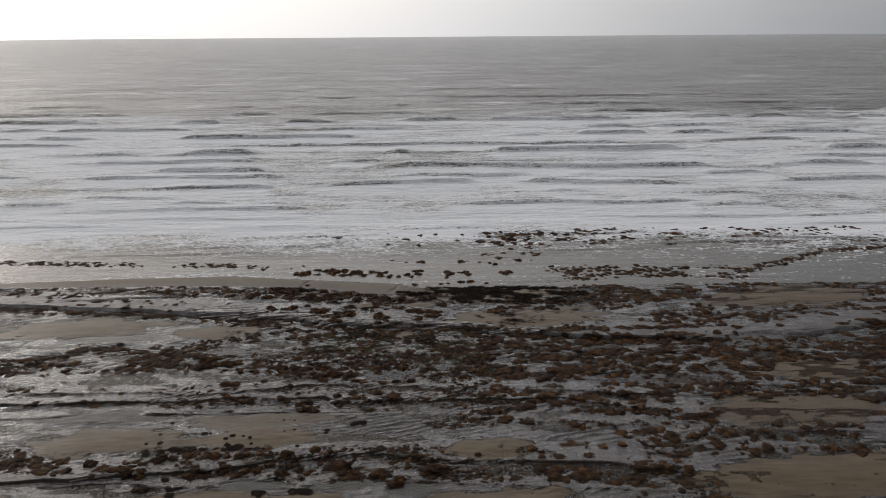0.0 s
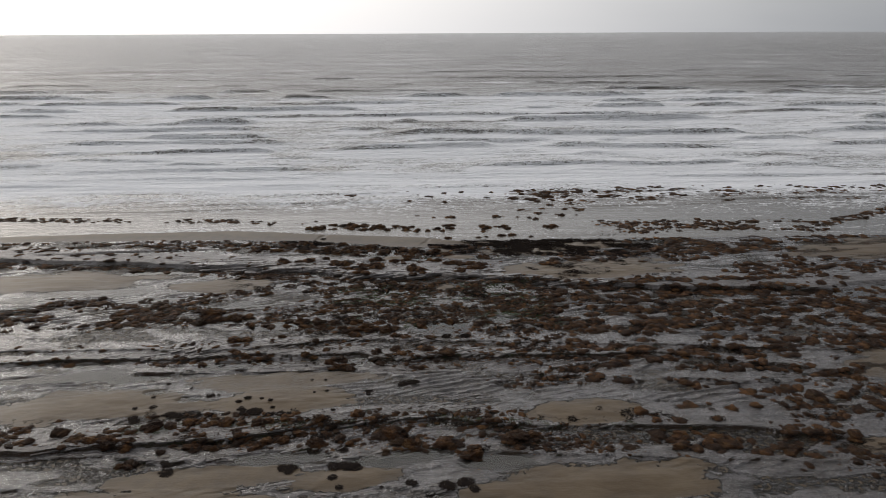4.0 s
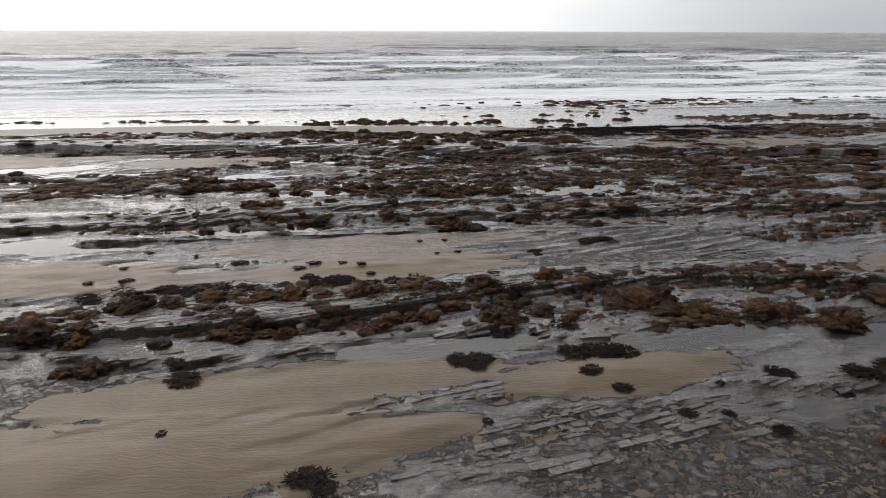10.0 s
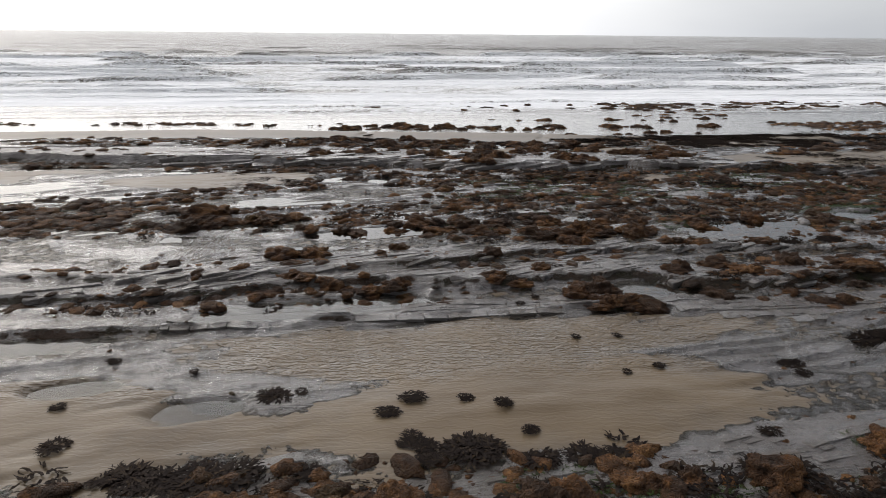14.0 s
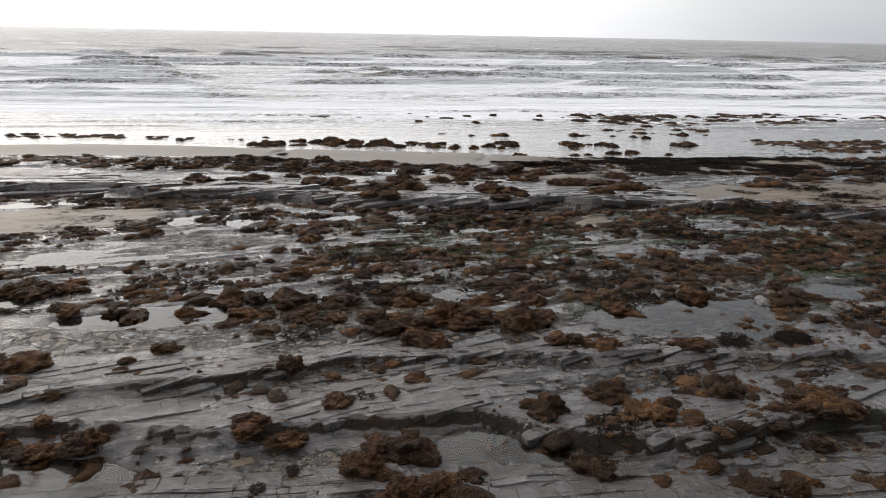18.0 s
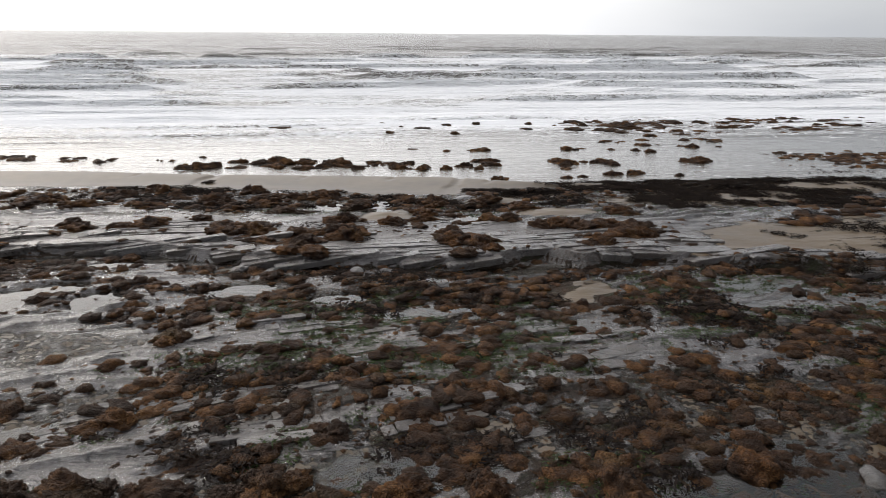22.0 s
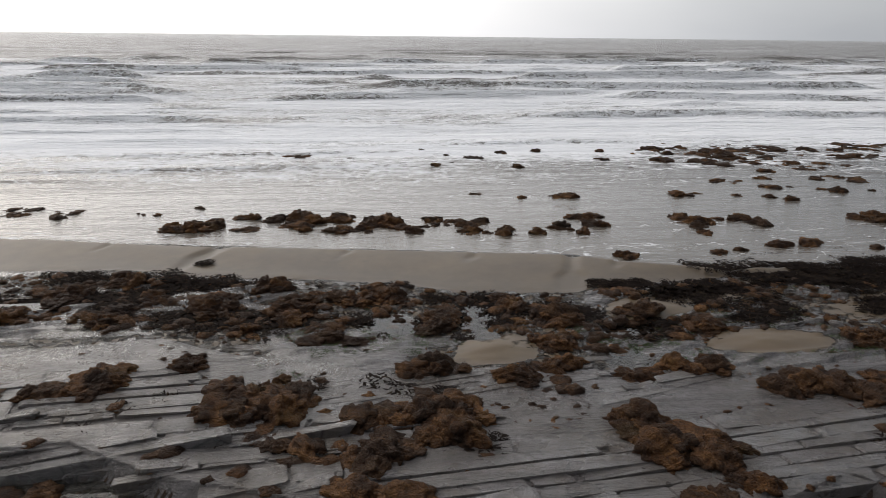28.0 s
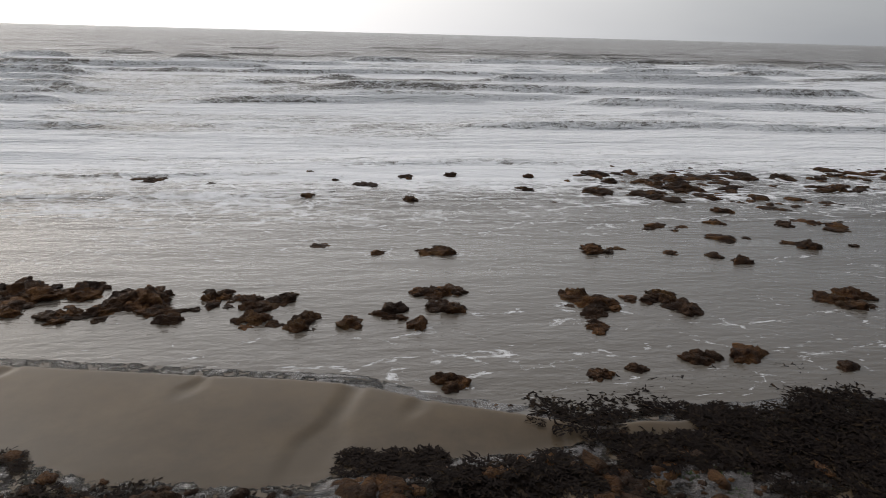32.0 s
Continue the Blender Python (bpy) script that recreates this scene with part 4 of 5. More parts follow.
BELT_REEF = [
    (-16.2, 54.3, 0.75, 0.98), (-14.8, 53.6, 0.61, 0.42), (-14.2, 54.7, 0.59, 0.64), (-13.0, 53.4, 0.48, 0.63), (-13.3, 55.4, 0.48, 0.62), (-12.6, 54.5, 0.39, 0.51), (-11.3, 53.8, 0.63, 0.81), (-10.4, 54.8, 0.54, 0.53),
    (-9.9, 53.5, 0.62, 0.81), (-10.6, 52.8, 0.35, 0.31), (-9.0, 54.0, 0.32, 0.37), (-9.1, 52.3, 0.58, 0.44), (-8.3, 54.1, 0.65, 0.62), (-7.3, 52.8, 0.48, 0.63), (-8.0, 53.1, 0.12, 0.16), (-5.9, 53.6, 0.45, 0.53),
    (-5.2, 53.0, 0.62, 0.69), (-5.6, 51.9, 0.52, 0.28), (-3.7, 53.0, 0.75, 0.39), (-2.9, 52.5, 0.31, 0.32), (-0.3, 51.6, 0.47, 0.47),
]
BELT_WEED = [
    (-3.6, 54.5, 0.83, 0.29), (-1.6, 54.2, 0.82, 0.33), (-0.3, 54.5, 0.84, 0.51), (1.0, 54.6, 0.99, 0.63), (2.4, 53.8, 1.23, 0.8), (1.6, 52.2, 0.86, 0.52), (-7.8, 54.7, 0.2, 0.26), (-2.5, 54.1, 0.54, 0.19),
    (1.3, 53.1, 0.78, 0.41), (4.1, 54.8, 0.73, 0.72), (0.7, 55.4, 0.74, 0.38), (-12.1, 56.5, 0.26, 0.16),
]
LEDGE_REEF = [
    (-13.7, 50.5, 0.54, 0.45), (-13.0, 50.5, 0.2, 0.26), (-12.2, 50.7, 0.45, 0.42), (-11.1, 51.4, 0.27, 0.26), (-9.9, 49.9, 0.62, 0.81), (-8.3, 49.4, 0.42, 0.47), (-7.5, 49.4, 0.52, 0.56), (-7.5, 51.0, 0.43, 0.31),
    (-8.4, 48.6, 0.39, 0.21), (-8.5, 47.9, 0.25, 0.15), (-8.0, 47.7, 0.32, 0.12), (-9.3, 48.9, 0.27, 0.15), (-6.4, 50.6, 0.26, 0.27), (-5.7, 51.0, 0.54, 0.25), (-4.2, 50.8, 0.65, 0.29), (-3.5, 50.6, 0.27, 0.28),
    (-4.8, 48.5, 0.53, 0.56), (-5.2, 49.3, 0.29, 0.16), (-4.5, 47.7, 0.25, 0.17), (-5.0, 47.5, 0.32, 0.14), (-2.6, 50.0, 0.57, 0.33), (-2.0, 48.0, 0.44, 0.26), (-0.9, 48.7, 0.56, 0.3), (-1.2, 49.7, 0.71, 0.36),
]
FIELD_REEF = [
    (-9.8, 40.3, 0.32, 0.2), (-9.2, 40.3, 0.25, 0.16), (-8.9, 40.3, 0.16, 0.14), (-8.0, 40.3, 0.41, 0.28), (-7.4, 41.3, 0.25, 0.18), (-7.4, 39.5, 0.32, 0.26), (-6.8, 39.5, 0.32, 0.23), (-6.2, 39.2, 0.34, 0.25),
    (-5.8, 40.1, 0.19, 0.24), (-6.6, 40.1, 0.19, 0.12), (-4.3, 39.9, 0.35, 0.22), (-2.9, 40.2, 0.24, 0.12), (-2.6, 38.9, 0.14, 0.07), (-1.3, 40.1, 0.4, 0.2), (-1.3, 39.6, 0.26, 0.18), (-1.1, 40.6, 0.22, 0.11),
    (-10.5, 40.5, 0.38, 0.17), (-10.2, 39.9, 0.11, 0.13), (-9.6, 39.6, 0.23, 0.2), (-9.1, 39.5, 0.17, 0.13), (-8.5, 39.4, 0.25, 0.16), (-9.9, 41.8, 0.26, 0.11), (-9.2, 41.8, 0.22, 0.11), (-9.9, 44.1, 0.28, 0.25),
]
FIELD_REEF2 = [
    (-15.9, 40.8, 0.63, 0.57), (-15.8, 41.4, 0.55, 0.3), (-14.6, 41.1, 0.43, 0.43), (-13.9, 41.1, 0.44, 0.34), (-13.4, 40.0, 0.35, 0.21), (-12.5, 40.0, 0.4, 0.21), (-11.4, 39.9, 0.25, 0.25), (-10.8, 40.5, 0.32, 0.23),
    (-10.7, 39.9, 0.25, 0.16), (-9.8, 40.4, 0.37, 0.27), (-9.1, 40.3, 0.26, 0.22), (-8.0, 38.9, 0.57, 0.5), (-7.2, 39.4, 0.4, 0.39), (-6.2, 39.4, 0.51, 0.39), (-7.6, 38.4, 0.28, 0.23), (-5.4, 38.4, 0.42, 0.3),
    (-5.2, 38.2, 0.28, 0.33), (-2.6, 38.9, 0.14, 0.11), (-3.9, 38.0, 0.18, 0.13),
]
FIELD_WEED = [
    (-4.4, 38.1, 0.23, 0.19), (-3.1, 38.3, 0.29, 0.14), (-2.2, 38.3, 0.48, 0.17), (-10.9, 35.8, 0.1, 0.08), (-13.6, 35.5, 0.26, 0.11), (-9.1, 33.8, 0.1, 0.05), (-8.5, 33.8, 0.08, 0.04), (-12.4, 35.1, 0.08, 0.04),
    (-4.7, 33.5, 0.19, 0.09), (-9.3, 35.5, 0.1, 0.05), (-9.6, 35.2, 0.07, 0.03),
]
MID_REEF = [
    (-13.1, 38.1, 0.43, 0.18), (-13.7, 38.1, 0.17, 0.12), (-11.4, 38.5, 0.23, 0.2), (-11.8, 38.1, 0.16, 0.18), (-9.6, 37.8, 0.17, 0.12), (-13.2, 36.6, 0.26, 0.28), (-12.7, 36.2, 0.28, 0.21), (-11.6, 36.1, 0.43, 0.26),
    (-12.1, 36.4, 0.15, 0.16), (-9.8, 36.2, 0.29, 0.21), (-9.4, 36.0, 0.22, 0.16), (-8.9, 36.7, 0.12, 0.12), (-8.2, 35.8, 0.57, 0.2), (-8.6, 35.5, 0.17, 0.11), (-8.0, 35.0, 0.46, 0.29), (-7.5, 35.3, 0.2, 0.11),
    (-6.5, 36.4, 0.31, 0.23), (-5.6, 36.8, 0.41, 0.19), (-5.3, 36.1, 0.31, 0.13), (-6.1, 35.3, 0.41, 0.18), (-4.1, 36.7, 0.25, 0.13), (-3.1, 36.2, 0.47, 0.34), (-3.6, 35.5, 0.22, 0.14), (-4.4, 34.8, 0.27, 0.16),
]
NEAR_REEF = [
    (-13.2, 30.2, 0.26, 0.19), (-14.6, 29.9, 0.4, 0.18), (-13.9, 30.0, 0.15, 0.09), (-12.3, 30.5, 0.24, 0.13), (-12.3, 30.2, 0.23, 0.14), (-11.2, 30.1, 0.13, 0.12), (-10.6, 30.1, 0.41, 0.21), (-9.4, 30.4, 0.15, 0.14),
    (-9.0, 30.4, 0.25, 0.14), (-8.2, 30.3, 0.25, 0.13), (-6.7, 30.6, 0.33, 0.15), (-7.8, 29.4, 0.33, 0.21), (-8.8, 29.4, 0.33, 0.14),
]
NEAR_WEED = [
    (-15.7, 30.8, 0.24, 0.17), (-14.9, 30.5, 0.12, 0.15), (-15.5, 30.5, 0.23, 0.08), (-14.5, 31.0, 0.16, 0.08), (-14.1, 30.9, 0.37, 0.16), (-13.8, 30.6, 0.18, 0.11), (-13.4, 30.9, 0.44, 0.15), (-13.1, 32.4, 0.22, 0.11),
    (-12.8, 32.5, 0.11, 0.08), (-11.5, 32.2, 0.16, 0.09), (-10.9, 32.1, 0.1, 0.09), (-10.5, 31.9, 0.13, 0.07), (-11.5, 31.2, 0.26, 0.31), (-10.9, 31.1, 0.33, 0.19), (-10.3, 31.4, 0.12, 0.09), (-10.3, 30.9, 0.32, 0.13),
    (-11.8, 31.9, 0.13, 0.05), (-9.7, 30.8, 0.29, 0.17), (-15.2, 31.6, 0.19, 0.1), (-15.9, 31.5, 0.12, 0.07), (-15.3, 33.6, 0.1, 0.06), (-14.2, 33.2, 0.08, 0.08), (-8.8, 32.6, 0.08, 0.06), (-8.3, 32.8, 0.1, 0.08),
]
NEAR_WEED2 = [
    (-15.5, 32.4, 0.12, 0.04), (-7.8, 31.1, 0.12, 0.05), (-11.7, 30.3, 0.24, 0.18), (-12.6, 30.9, 0.19, 0.07), (-6.5, 32.8, 0.25, 0.13), (-6.5, 32.5, 0.16, 0.08), (-4.7, 33.4, 0.53, 0.19), (-14.6, 30.5, 0.15, 0.06),
]
FIRST_REEF = [
    (-16.0, 29.0, 0.82, 0.3), (-15.1, 28.6, 0.29, 0.35), (-14.5, 27.6, 0.53, 0.21), (-13.7, 28.3, 0.22, 0.29), (-16.5, 29.0, 0.29, 0.18), (-17.9, 29.6, 0.49, 0.2), (-12.6, 28.6, 0.46, 0.21), (-11.9, 28.5, 0.46, 0.16),
    (-11.0, 29.0, 0.47, 0.22), (-10.1, 28.8, 0.41, 0.27), (-9.5, 29.0, 0.36, 0.15), (-8.1, 28.7, 0.41, 0.36), (-4.8, 28.7, 0.59, 0.22), (-3.2, 28.5, 0.53, 0.35), (-2.3, 28.0, 0.4, 0.46), (-0.4, 29.0, 0.97, 0.34),
    (-4.1, 24.2, 0.25, 0.13), (-3.1, 24.2, 0.21, 0.13), (-5.1, 29.3, 0.74, 0.28), (-13.3, 30.3, 0.32, 0.22), (-14.6, 30.0, 0.5, 0.18), (-11.9, 30.2, 0.51, 0.18), (-10.4, 30.2, 0.51, 0.18), (-9.4, 30.3, 0.32, 0.18),
]
FIRST_WEED = [
    (-13.1, 27.6, 0.43, 0.15), (-8.9, 27.2, 0.42, 0.23), (-6.8, 27.3, 0.59, 0.21), (-7.2, 26.6, 0.15, 0.09), (-4.5, 26.3, 0.3, 0.1), (-3.3, 26.1, 0.29, 0.1), (-2.7, 26.3, 0.3, 0.1), (-6.3, 25.4, 0.17, 0.13),
    (-5.5, 26.1, 0.08, 0.1), (-6.9, 26.1, 0.15, 0.07), (-11.0, 24.5, 0.29, 0.17), (-7.0, 28.3, 0.23, 0.09), (-11.5, 31.2, 0.25, 0.29), (-11.0, 31.1, 0.27, 0.15), (-8.1, 30.4, 0.39, 0.14), (-2.4, 25.9, 0.19, 0.12),
    (-13.0, 27.1, 0.26, 0.09), (-5.8, 25.3, 0.13, 0.04), (-5.3, 24.9, 0.16, 0.06), (-3.9, 25.7, 0.19, 0.07), (-12.9, 25.6, 0.05, 0.04), (-8.9, 25.5, 0.06, 0.03),
]

def y_out(table):
    return table[0][1] > 58


for table, label, group in (
        (ROW_REEF, "brown honeycomb worm reef mound standing in shallow swash", "reef row in the shallows"),
        (ROW_REEF2, "brown reef mound alone in the shallow swash water", "reef row in the shallows"),
        (OUTER_REEF, "low dark reef mound washed by foaming surf", "outer reef mounds"),
        (OUTER_REEF2, "low dark reef mound washed by foaming surf", "outer reef mounds"),
        (BELT_REEF, "dark brown reef mound with wrack beside the sand strip", "reef belt behind the sand"),
        (LEDGE_REEF, "orange-brown worm reef mound on a pale rock ledge", "reef mounds on the ledge"),
        (FIELD_REEF, "orange-brown worm reef mound among algae and pools", "reef field"),
        (FIELD_REEF2, "orange-brown worm reef mound among algae and pools", "reef field"),
        (MID_REEF, "brown worm reef mound against broken rock slabs", "reef mounds by the middle ledge"),
        (NEAR_REEF, "orange worm reef mound on wet pale bedrock", "reef mounds by the first ledge"),
        (FIRST_REEF, "dark brown reef mound under the rock scarp", "reef mounds by the first ledge")):
    grow = 0.85 if table[0][1] > 63.5 else 1.15 if y_out(table) else 0.76 if 50.8 < table[0][1] < 57 else 0.84 if table[0][1] < 32 else 1.08 if table is LEDGE_REEF else 0.92
    for x, y, rx, ry in table:
        reef_mound(x, y, rx * grow, ry * grow, label, group)

for table, label, group in (
        (BELT_WEED, "heap of black bladder wrack on brown sand", "wrack by the sand strip"),
        (FIELD_WEED, "black wrack clump on pool edge and rock", "wrack on the rock flat"),
        (NEAR_WEED, "dark wet wrack clump draped over pale bedrock", "wrack on the rock flat"),
        (NEAR_WEED2, "small dark wrack clump on rippled sand", "wrack on the rock flat"),
        (FIRST_WEED, "black wrack clump lying on wet sand", "wrack on the first sand")):
    for x, y, rx, ry in table:
        seaweed_clump(x, y, rx, ry, label, group)


# ---- slabs and stones ----
def slab_mesh(seed):
    """A flat, broken bed of limestone with chipped rims, 1 long, 1 deep and 1 thick, its top at 0."""
    r = random.Random(seed)
    skew = r.uniform(-0.10, 0.10)
    ring = [(x * r.uniform(0.95, 1.02) + skew * y * 0.4, y * r.uniform(0.90, 1.04)) for x, y in (
        (0.5, -0.40), (0.5, 0.42), (0.45, 0.5), (0.05, 0.5), (-0.45, 0.5), (-0.5, 0.40), (-0.5, -0.40), (-0.44, -0.5), (-0.08, -0.5), (0.45, -0.5))]
    n = len(ring)
    v, f = [], []
    for z, inset, lift in ((-1.0, 0.95, 0.0), (-0.16, 1.0, 0.06), (0.0, 0.96, 0.10)):
        for x, y in ring:
            v.append((x * inset, y * inset, z + r.uniform(-lift, lift) * 0.7))
    for level in range(2):
        for k in range(n):
            a, b = level * n + k, level * n + (k + 1) % n
            f += [(a, b, b + n), (a, b + n, a + n)]
    v.append((r.uniform(-0.15, 0.15), r.uniform(-0.15, 0.15), r.uniform(-0.03, 0.05)))
    for k in range(n):
        f.append((2 * n + k, 2 * n + (k + 1) % n, 3 * n))
    return np.array(v), np.array(f)


SLABS = [mesh_of("slab", *slab_mesh(k + 5), SLAB, False) for k in range(16)]


def one(f, *a):
    return float(f(*(np.array([q]) for q in a))[0])


def lay_slabs(root, x0, x1, y0, y1, length, depth, thick, keep, turn=0.0, rock=1.0, lift=0.0):
    """Long narrow slabs side by side along the strike, cut by cross joints, wherever keep allows."""
    a = STRIKE + turn
    c, s = math.cos(a), math.sin(a)
    cx, cy = 0.5 * (x0 + x1), 0.5 * (y0 + y1)
    reach_u, reach_v = 0.5 * (x1 - x0) * c + 0.5 * (y1 - y0) * s, 0.5 * (x1 - x0) * s + 0.5 * (y1 - y0) * c
    v = -reach_v
    while v < reach_v:
        d = depth * RND.choice((0.55, 0.8, 1.0, 1.0, 1.3, 1.6)) * RND.uniform(0.85, 1.15)
        u = -reach_u - RND.uniform(0, length)
        while u < reach_u:
            run = length * RND.choice((0.3, 0.5, 0.8, 1.1, 1.6)) * RND.uniform(0.8, 1.2)
            uu = u + 0.5 * run
            px, py = cx + uu * c - v * s, cy + uu * s + v * c
            u += run
            if not (x0 < px < x1 and y0 < py < y1) or not keep(px, py, 0.5 * run * c, 0.5 * run * s) or sandy(px, py) > 0.6 or (rock > 0.5 and RND.random() < 0.25):
                continue
            hx = height([px, px + 0.4 * run * c, px - 0.4 * run * c, px - 0.4 * d * s, px + 0.4 * d * s],
                        [py, py + 0.4 * run * s, py - 0.4 * run * s, py + 0.4 * d * c, py - 0.4 * d * c])
            du, dv = (hx[1] - hx[2]) / (0.8 * run), (hx[3] - hx[4]) / (0.8 * d)
            z = 0.5 * float(hx.max() + hx.mean()) + RND.uniform(-0.008, 0.010) * rock + lift
            part("slab", SLABS[RND.randrange(len(SLABS))], root, Matrix.LocRotScale(
                Vector((px, py, z)) - root.location,
                Euler((max(-0.12, min(0.12, math.atan(dv))) - 0.03 * rock + RND.uniform(-0.03, 0.03) * rock, -max(-0.1, min(0.1, math.atan(du))), a + RND.uniform(-0.07, 0.07) * rock)),
                (run * 0.985, d * (0.94 if rock > 0.5 else 0.972), thick * RND.uniform(0.8, 1.25))))
        v += d


def rock_ledge(name, x0, x1, back, length, depth, thick, label, bare=0.42, turn=0.0, rock=1.0, lift=0.0):
    """The top beds of a ledge behind its scarp, jointed into long slabs."""
    root = new("rock_ledge")
    mid = 0.5 * (x0 + x1)
    root.location = (mid, float(line(LEDGES[name][0], mid)), 0)
    ex = np.arange(x0 - 2, x1 + 2, 0.05)
    ey = edge(name, ex)
    ys = line(LEDGES[name][0], np.linspace(x0, x1, 20))

    def keep(px, py, ux, uy):
        d0 = py - uy - np.interp(px - ux, ex, ey)
        d = py - np.interp(px, ex, ey)
        if d < -0.06 or d0 < -0.26 or d > 1.45 * back:
            return False
        far = back * (0.35 + 1.1 * one(lambda p, q: fbm(p / 2.2, q / 1.1, 501, 3), px, py))
        return d < far and (d < 0.5 or one(lambda p, q: fbm(p / 1.1, q / 0.5, 511, 3), px, py) > bare)

    lay_slabs(root, x0, x1, float(ys.min()) - 0.3, float(ys.max()) + back, length, depth, thick, keep, turn, rock, lift)
    return tagged(root, label, "rock ledge", "rock ledges")


def rock_pavement(cx, cy, rx, ry, length, depth, label, bare=0.44):
    """A patch of bedrock broken along its joints into flush slabs."""
    root = new("rock_pavement")
    root.location = (cx, cy, 0)

    def keep(px, py, ux, uy):
        q = math.hypot((px - cx) / rx, (py - cy - 0.1 * (px - cx)) / ry)
        return q < 1.05 and one(lambda a, b: fbm(a / 1.2, b / 0.5, 521, 3), px, py) > bare + 0.12 * max(0.0, q - 0.6) / 0.4

    lay_slabs(root, cx - rx, cx + rx, cy - ry - 0.3, cy + ry + 0.3, length, depth, 0.05, keep)
    return tagged(root, label, "rock pavement", "rock pavements")


rock_ledge("first", -18.0, 4.0, 1.2, 0.55, 0.13, 0.08, "pale grey limestone ledge broken into wet slabs")
rock_ledge("foot", -17.5, 2.0, 0.5, 0.36, 0.12, 0.05, "thin grey limestone bed at the foot of a scarp")
rock_ledge("near", -11.0, 5.0, 0.5, 0.30, 0.10, 0.05, "thin grey limestone bed edging the sand")
rock_ledge("thin", -15.0, -2.5, 0.75, 0.34, 0.20, 0.05, "thin pale limestone bed beside rippled sand", 0.3, -0.22, 0.4, 0.008)
rock_ledge("middle", -19.0, 0.0, 1.1, 0.80, 0.19, 0.10, "tilted dark grey limestone beds broken into slabs", 0.36, 0.17)
rock_ledge("upper", -16.0, -3.0, 1.3, 0.80, 0.19, 0.08, "tilted grey limestone beds with open joints", 0.36, 0.17)
rock_ledge("main", -20.0, 6.0, 2.6, 2.0, 0.25, 0.13, "long undercut limestone ledge of thick jointed slabs", 0.20, -0.13, 0.2, 0.022)
rock_pavement(-7.4, 25.1, 4.9, 0.65, 0.24, 0.10, "pale broken limestone pavement at the sand's edge", 0.40)
rock_pavement(-12.5, 30.6, 3.5, 0.8, 0.50, 0.14, "wet pale bedrock with seaweed lying on it")
rock_pavement(-5.3, 35.0, 1.9, 0.6, 0.40, 0.12, "pale shattered limestone pavement beside sand")
rock_pavement(-6.8, 37.5, 3.4, 0.9, 0.42, 0.12, "grey ribbed bedrock between reef mounds")
rock_pavement(-7.0, 43.0, 4.0, 2.4, 0.60, 0.16, "wet grey bedrock showing through algae", 0.52)
rock_pavement(-5.5, 50.6, 4.5, 0.9, 0.70, 0.18, "jointed grey bedrock with patches of sand", 0.48)
rock_pavement(-3.0, 31.6, 2.6, 0.8, 0.45, 0.13, "grey bedrock thinly covered with sand", 0.50)


def boulder(x, y, r, label):
    v, f = lump(3, int(abs(x * 10)) + 3, 0.55, 0.8)
    ob = new("boulder", mesh_of("boulder", v, f, SLAB, False))
    ob.matrix_basis = Matrix.LocRotScale((x, y, float(height(x, y)[0]) + 0.02), Euler((0.1, 0.2, x)), (r * 1.2, r * 0.85, r * 0.7))
    return tagged(ob, label, "boulder", "loose boulders")


for x, y, r in ((-10.2, 29.0, 0.12), (-11.5, 28.95, 0.10), (-9.3, 29.5, 0.13), (-1.75, 39.9, 0.15), (-0.7, 39.3, 0.17), (-9.5, 47.5, 0.16), (-8.9, 47.3, 0.14),
                (-7.2, 47.15, 0.13), (-6.6, 47.05, 0.12), (-0.55, 52.1, 0.12), (0.3, 51.7, 0.11)):
    boulder(x, y, r, "pale rounded limestone boulder at the foot of a ledge")


# ---- what cannot be counted: small reef, wrack and algae between the mounds ----
def strewn(x0, x1, y0, y1, per_metre, field, seed):
    n = int((x1 - x0) * (y1 - y0) * per_metre)
    r = np.random.RandomState(seed)
    x, y, keep = r.uniform(x0, x1, n), r.uniform(y0, y1, n), r.rand(n)
    ok = keep < field(x, y)
    return x[ok], y[ok]


def scatter_lumps(name, shapes, spots, size, material, tall, label, category):
    x, y = spots
    hz, sand, _, _ = terrain(x, y)
    bare = ((sand < 0.55) & ((hz - base(x, y) > -0.01) | (name != "reef_crumbs"))) | (y > 57.5)
    pieces = []
    for a, b, z in zip(x[bare], y[bare], hz[bare]):
        v, f = shapes[NPR.randint(len(shapes))]
        s = size[0] + (size[1] - size[0]) * NPR.rand() ** 2.0
        pieces.append((v, f, turned(NPR.rand() * 6.28, s * (0.9 + 0.6 * NPR.rand()), s * (0.7 + 0.4 * NPR.rand()), s * tall * (0.7 + 0.6 * NPR.rand())), np.array([a, b, z - 0.01 + 0.035 * (b > 57.5)])))
    return tagged(gathered(name, pieces, material, name != "wrack"), label, category, kind="stuff")


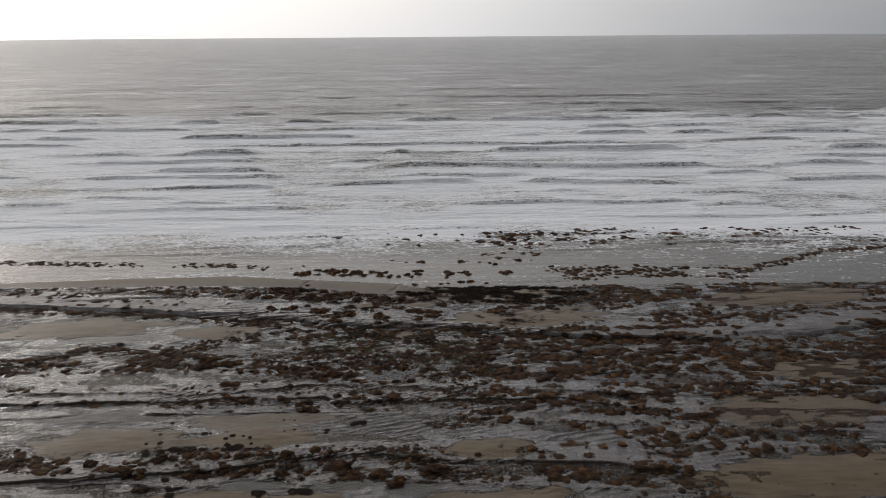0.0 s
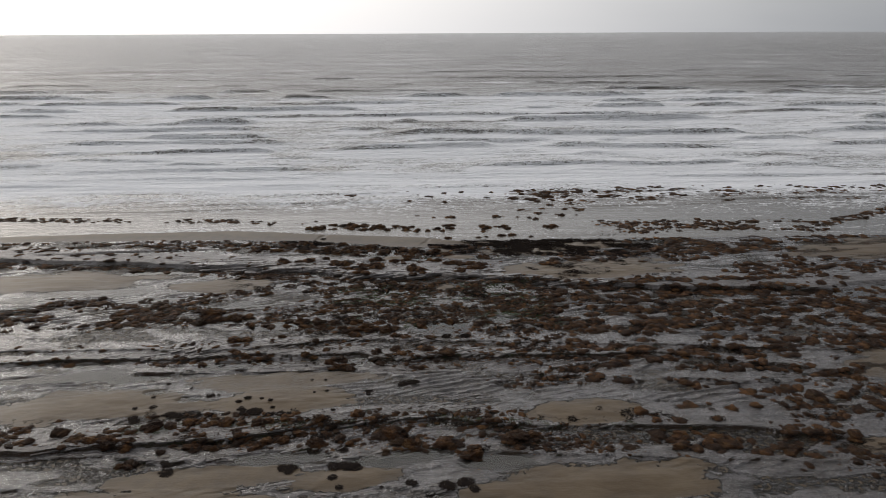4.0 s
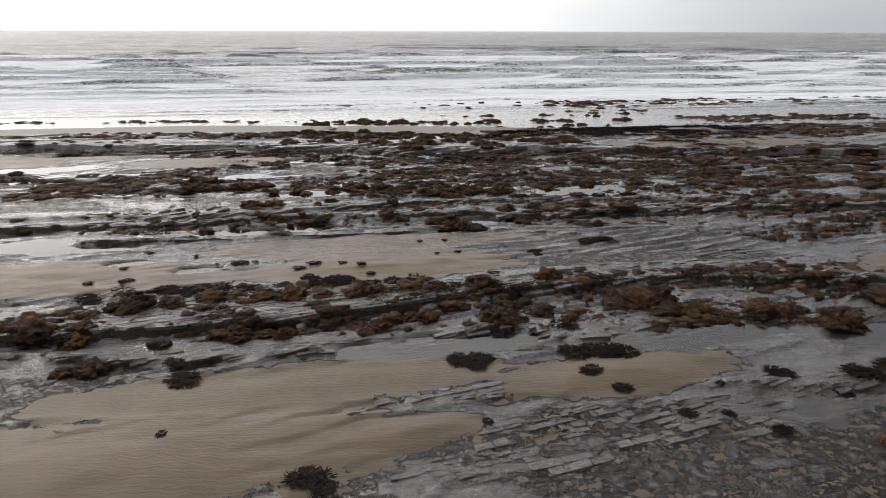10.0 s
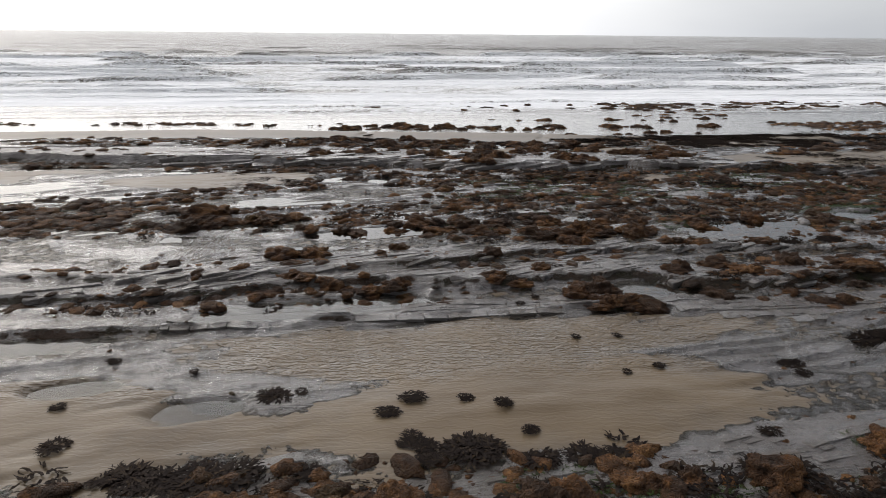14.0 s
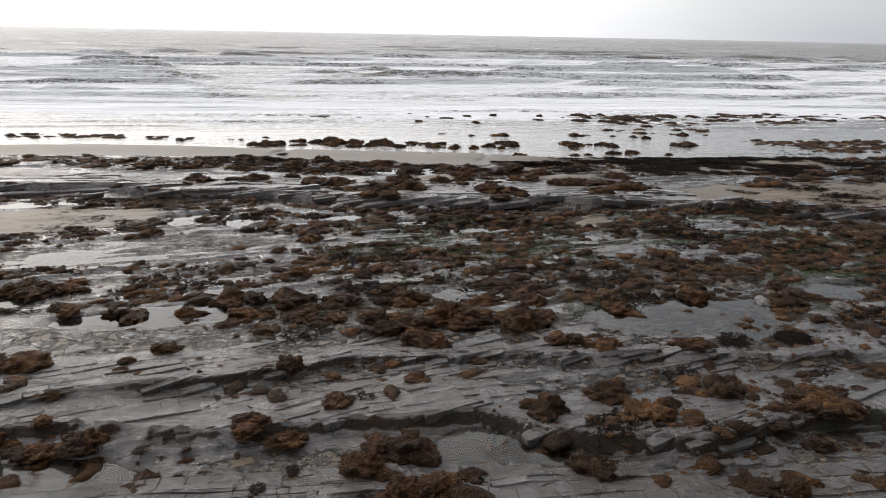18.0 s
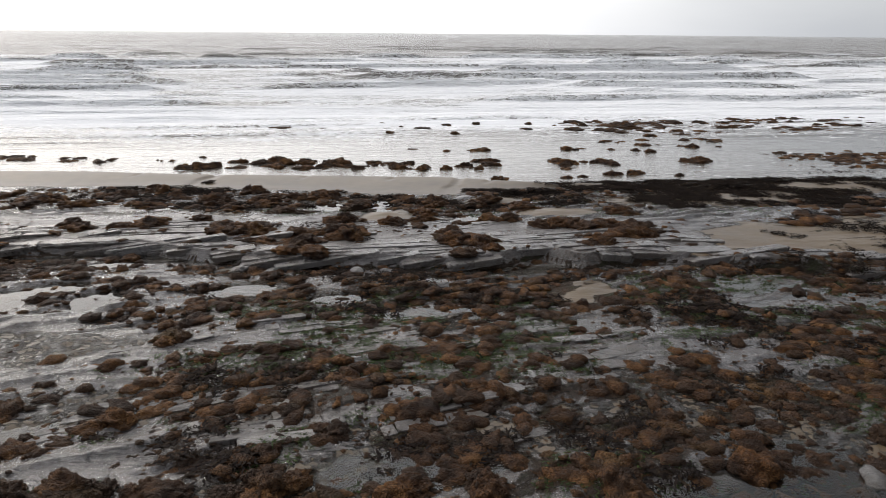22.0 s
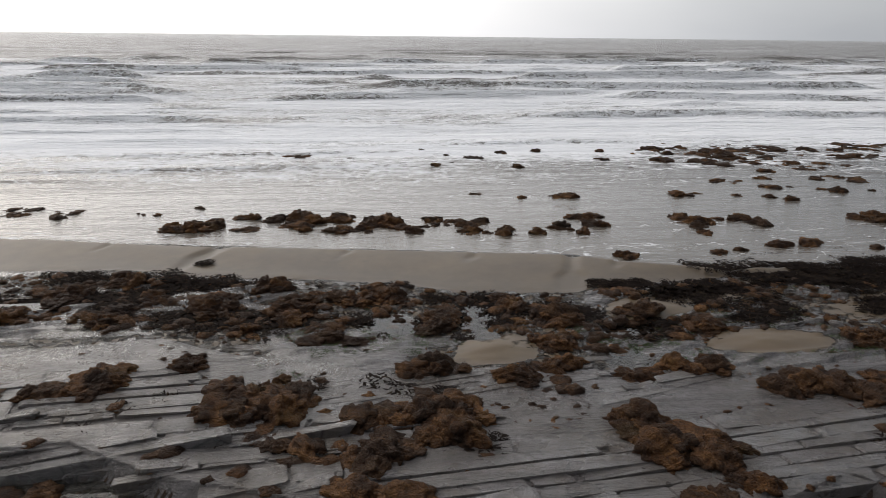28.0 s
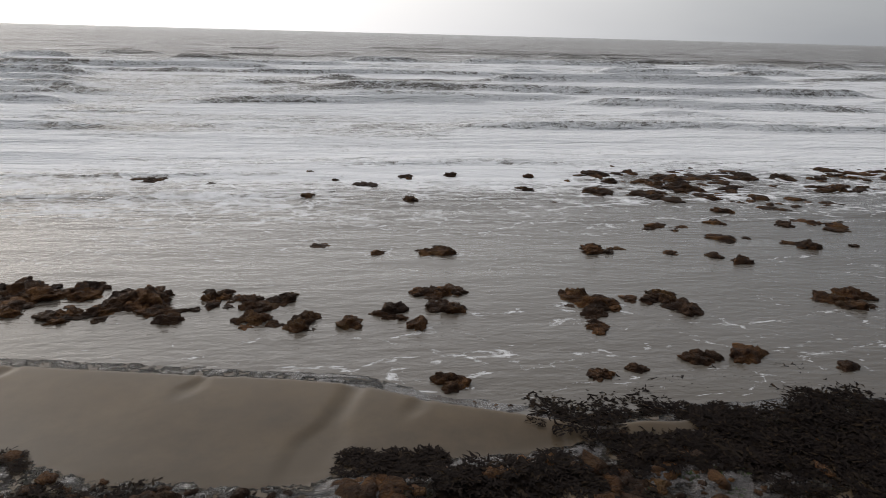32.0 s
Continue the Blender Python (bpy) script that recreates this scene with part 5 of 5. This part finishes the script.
LOW = [lump(2, k + 81, 1.2, 0.6, 16) for k in range(14)]
CRUMBS = [lump(1, k + 121, 1.3, 0.6, 8) for k in range(8)]
scatter_lumps("reef_lumps", LOW, strewn(-17, 3, 27, 56, 62.0, cover, 3), (0.03, 0.15), REEF, 0.8, "small brown reef lumps crowding the wet rock", "reef")
scatter_lumps("reef_crumbs", CRUMBS, strewn(-17, 4, 27, 56, 150.0, crumb_cover, 6), (0.015, 0.055), REEF, 0.8, "broken reef crumbs and weed scraps strewn on rock", "reef")
scatter_lumps("far_reef_lumps", LOW, strewn(-60, -17, 24, 66, 26.0, cover, 4), (0.05, 0.24), REEF, 0.6, "brown reef lumps along the far shore", "reef")
scatter_lumps("side_reef_lumps", LOW, strewn(3, 60, 25, 76, 26.0, cover, 5), (0.05, 0.28), REEF, 0.6, "brown reef lumps along the far shore", "reef")


def wrack_field():
    x, y = strewn(-17, 12, 28, 57.5, 36.0, wrack_cover, 9)
    z = height(x, y)
    tufts = [frond_tuft(k + 90, 30) for k in range(6)]
    pieces = []
    for a, b, c in zip(x, y, z):
        v, f = tufts[NPR.randint(len(tufts))]
        s = 0.16 + 0.16 * NPR.rand()
        pieces.append((v, f, turned(NPR.rand() * 6.28, s * 1.2, s, s * 0.6), np.array([a, b, c + 0.01])))
    return tagged(gathered("wrack", pieces, WEED, False), "black bladder wrack strewn thickly over rock and sand", "seaweed", kind="stuff")


wrack_field()


def algae_cover(x, y):
    g = smooth(38.5, 40.5, y) * (1 - smooth(45.5, 47, y)) * smooth(-11, -7.5, x) * (1 - smooth(1, 4, x))
    belt = smooth(50.5, 51.5, y) * (1 - smooth(53.5, 54.5, y)) * smooth(-11, -9, x)
    near = smooth(29.3, 29.8, y) * (1 - smooth(30.6, 31.2, y)) * 0.4
    return np.maximum(np.maximum(g, 0.35 * belt), near) * smooth(0.43, 0.55, fbm(x / 1.5, y / 1.0, 441, 4))


def algae_field():
    x, y = strewn(-16, 4, 28, 55, 110.0, algae_cover, 12)
    bare = terrain(x, y)[1] < 0.4
    x, y = x[bare], y[bare]
    z = height(x, y)
    tufts = [frond_tuft(k + 190, 13) for k in range(6)]
    pieces = []
    for a, b, c in zip(x, y, z):
        v, f = tufts[NPR.randint(len(tufts))]
        s = 0.05 + 0.10 * NPR.rand()
        pieces.append((v * (1.0, 1.0, 0.7), f, turned(NPR.rand() * 6.28, s * 1.2, s, s * 0.6), np.array([a, b, c + 0.005])))
    return tagged(gathered("green_algae", pieces, ALGAE, False), "low ragged tufts of dark green algae on rock", "algae", kind="stuff")


algae_field()
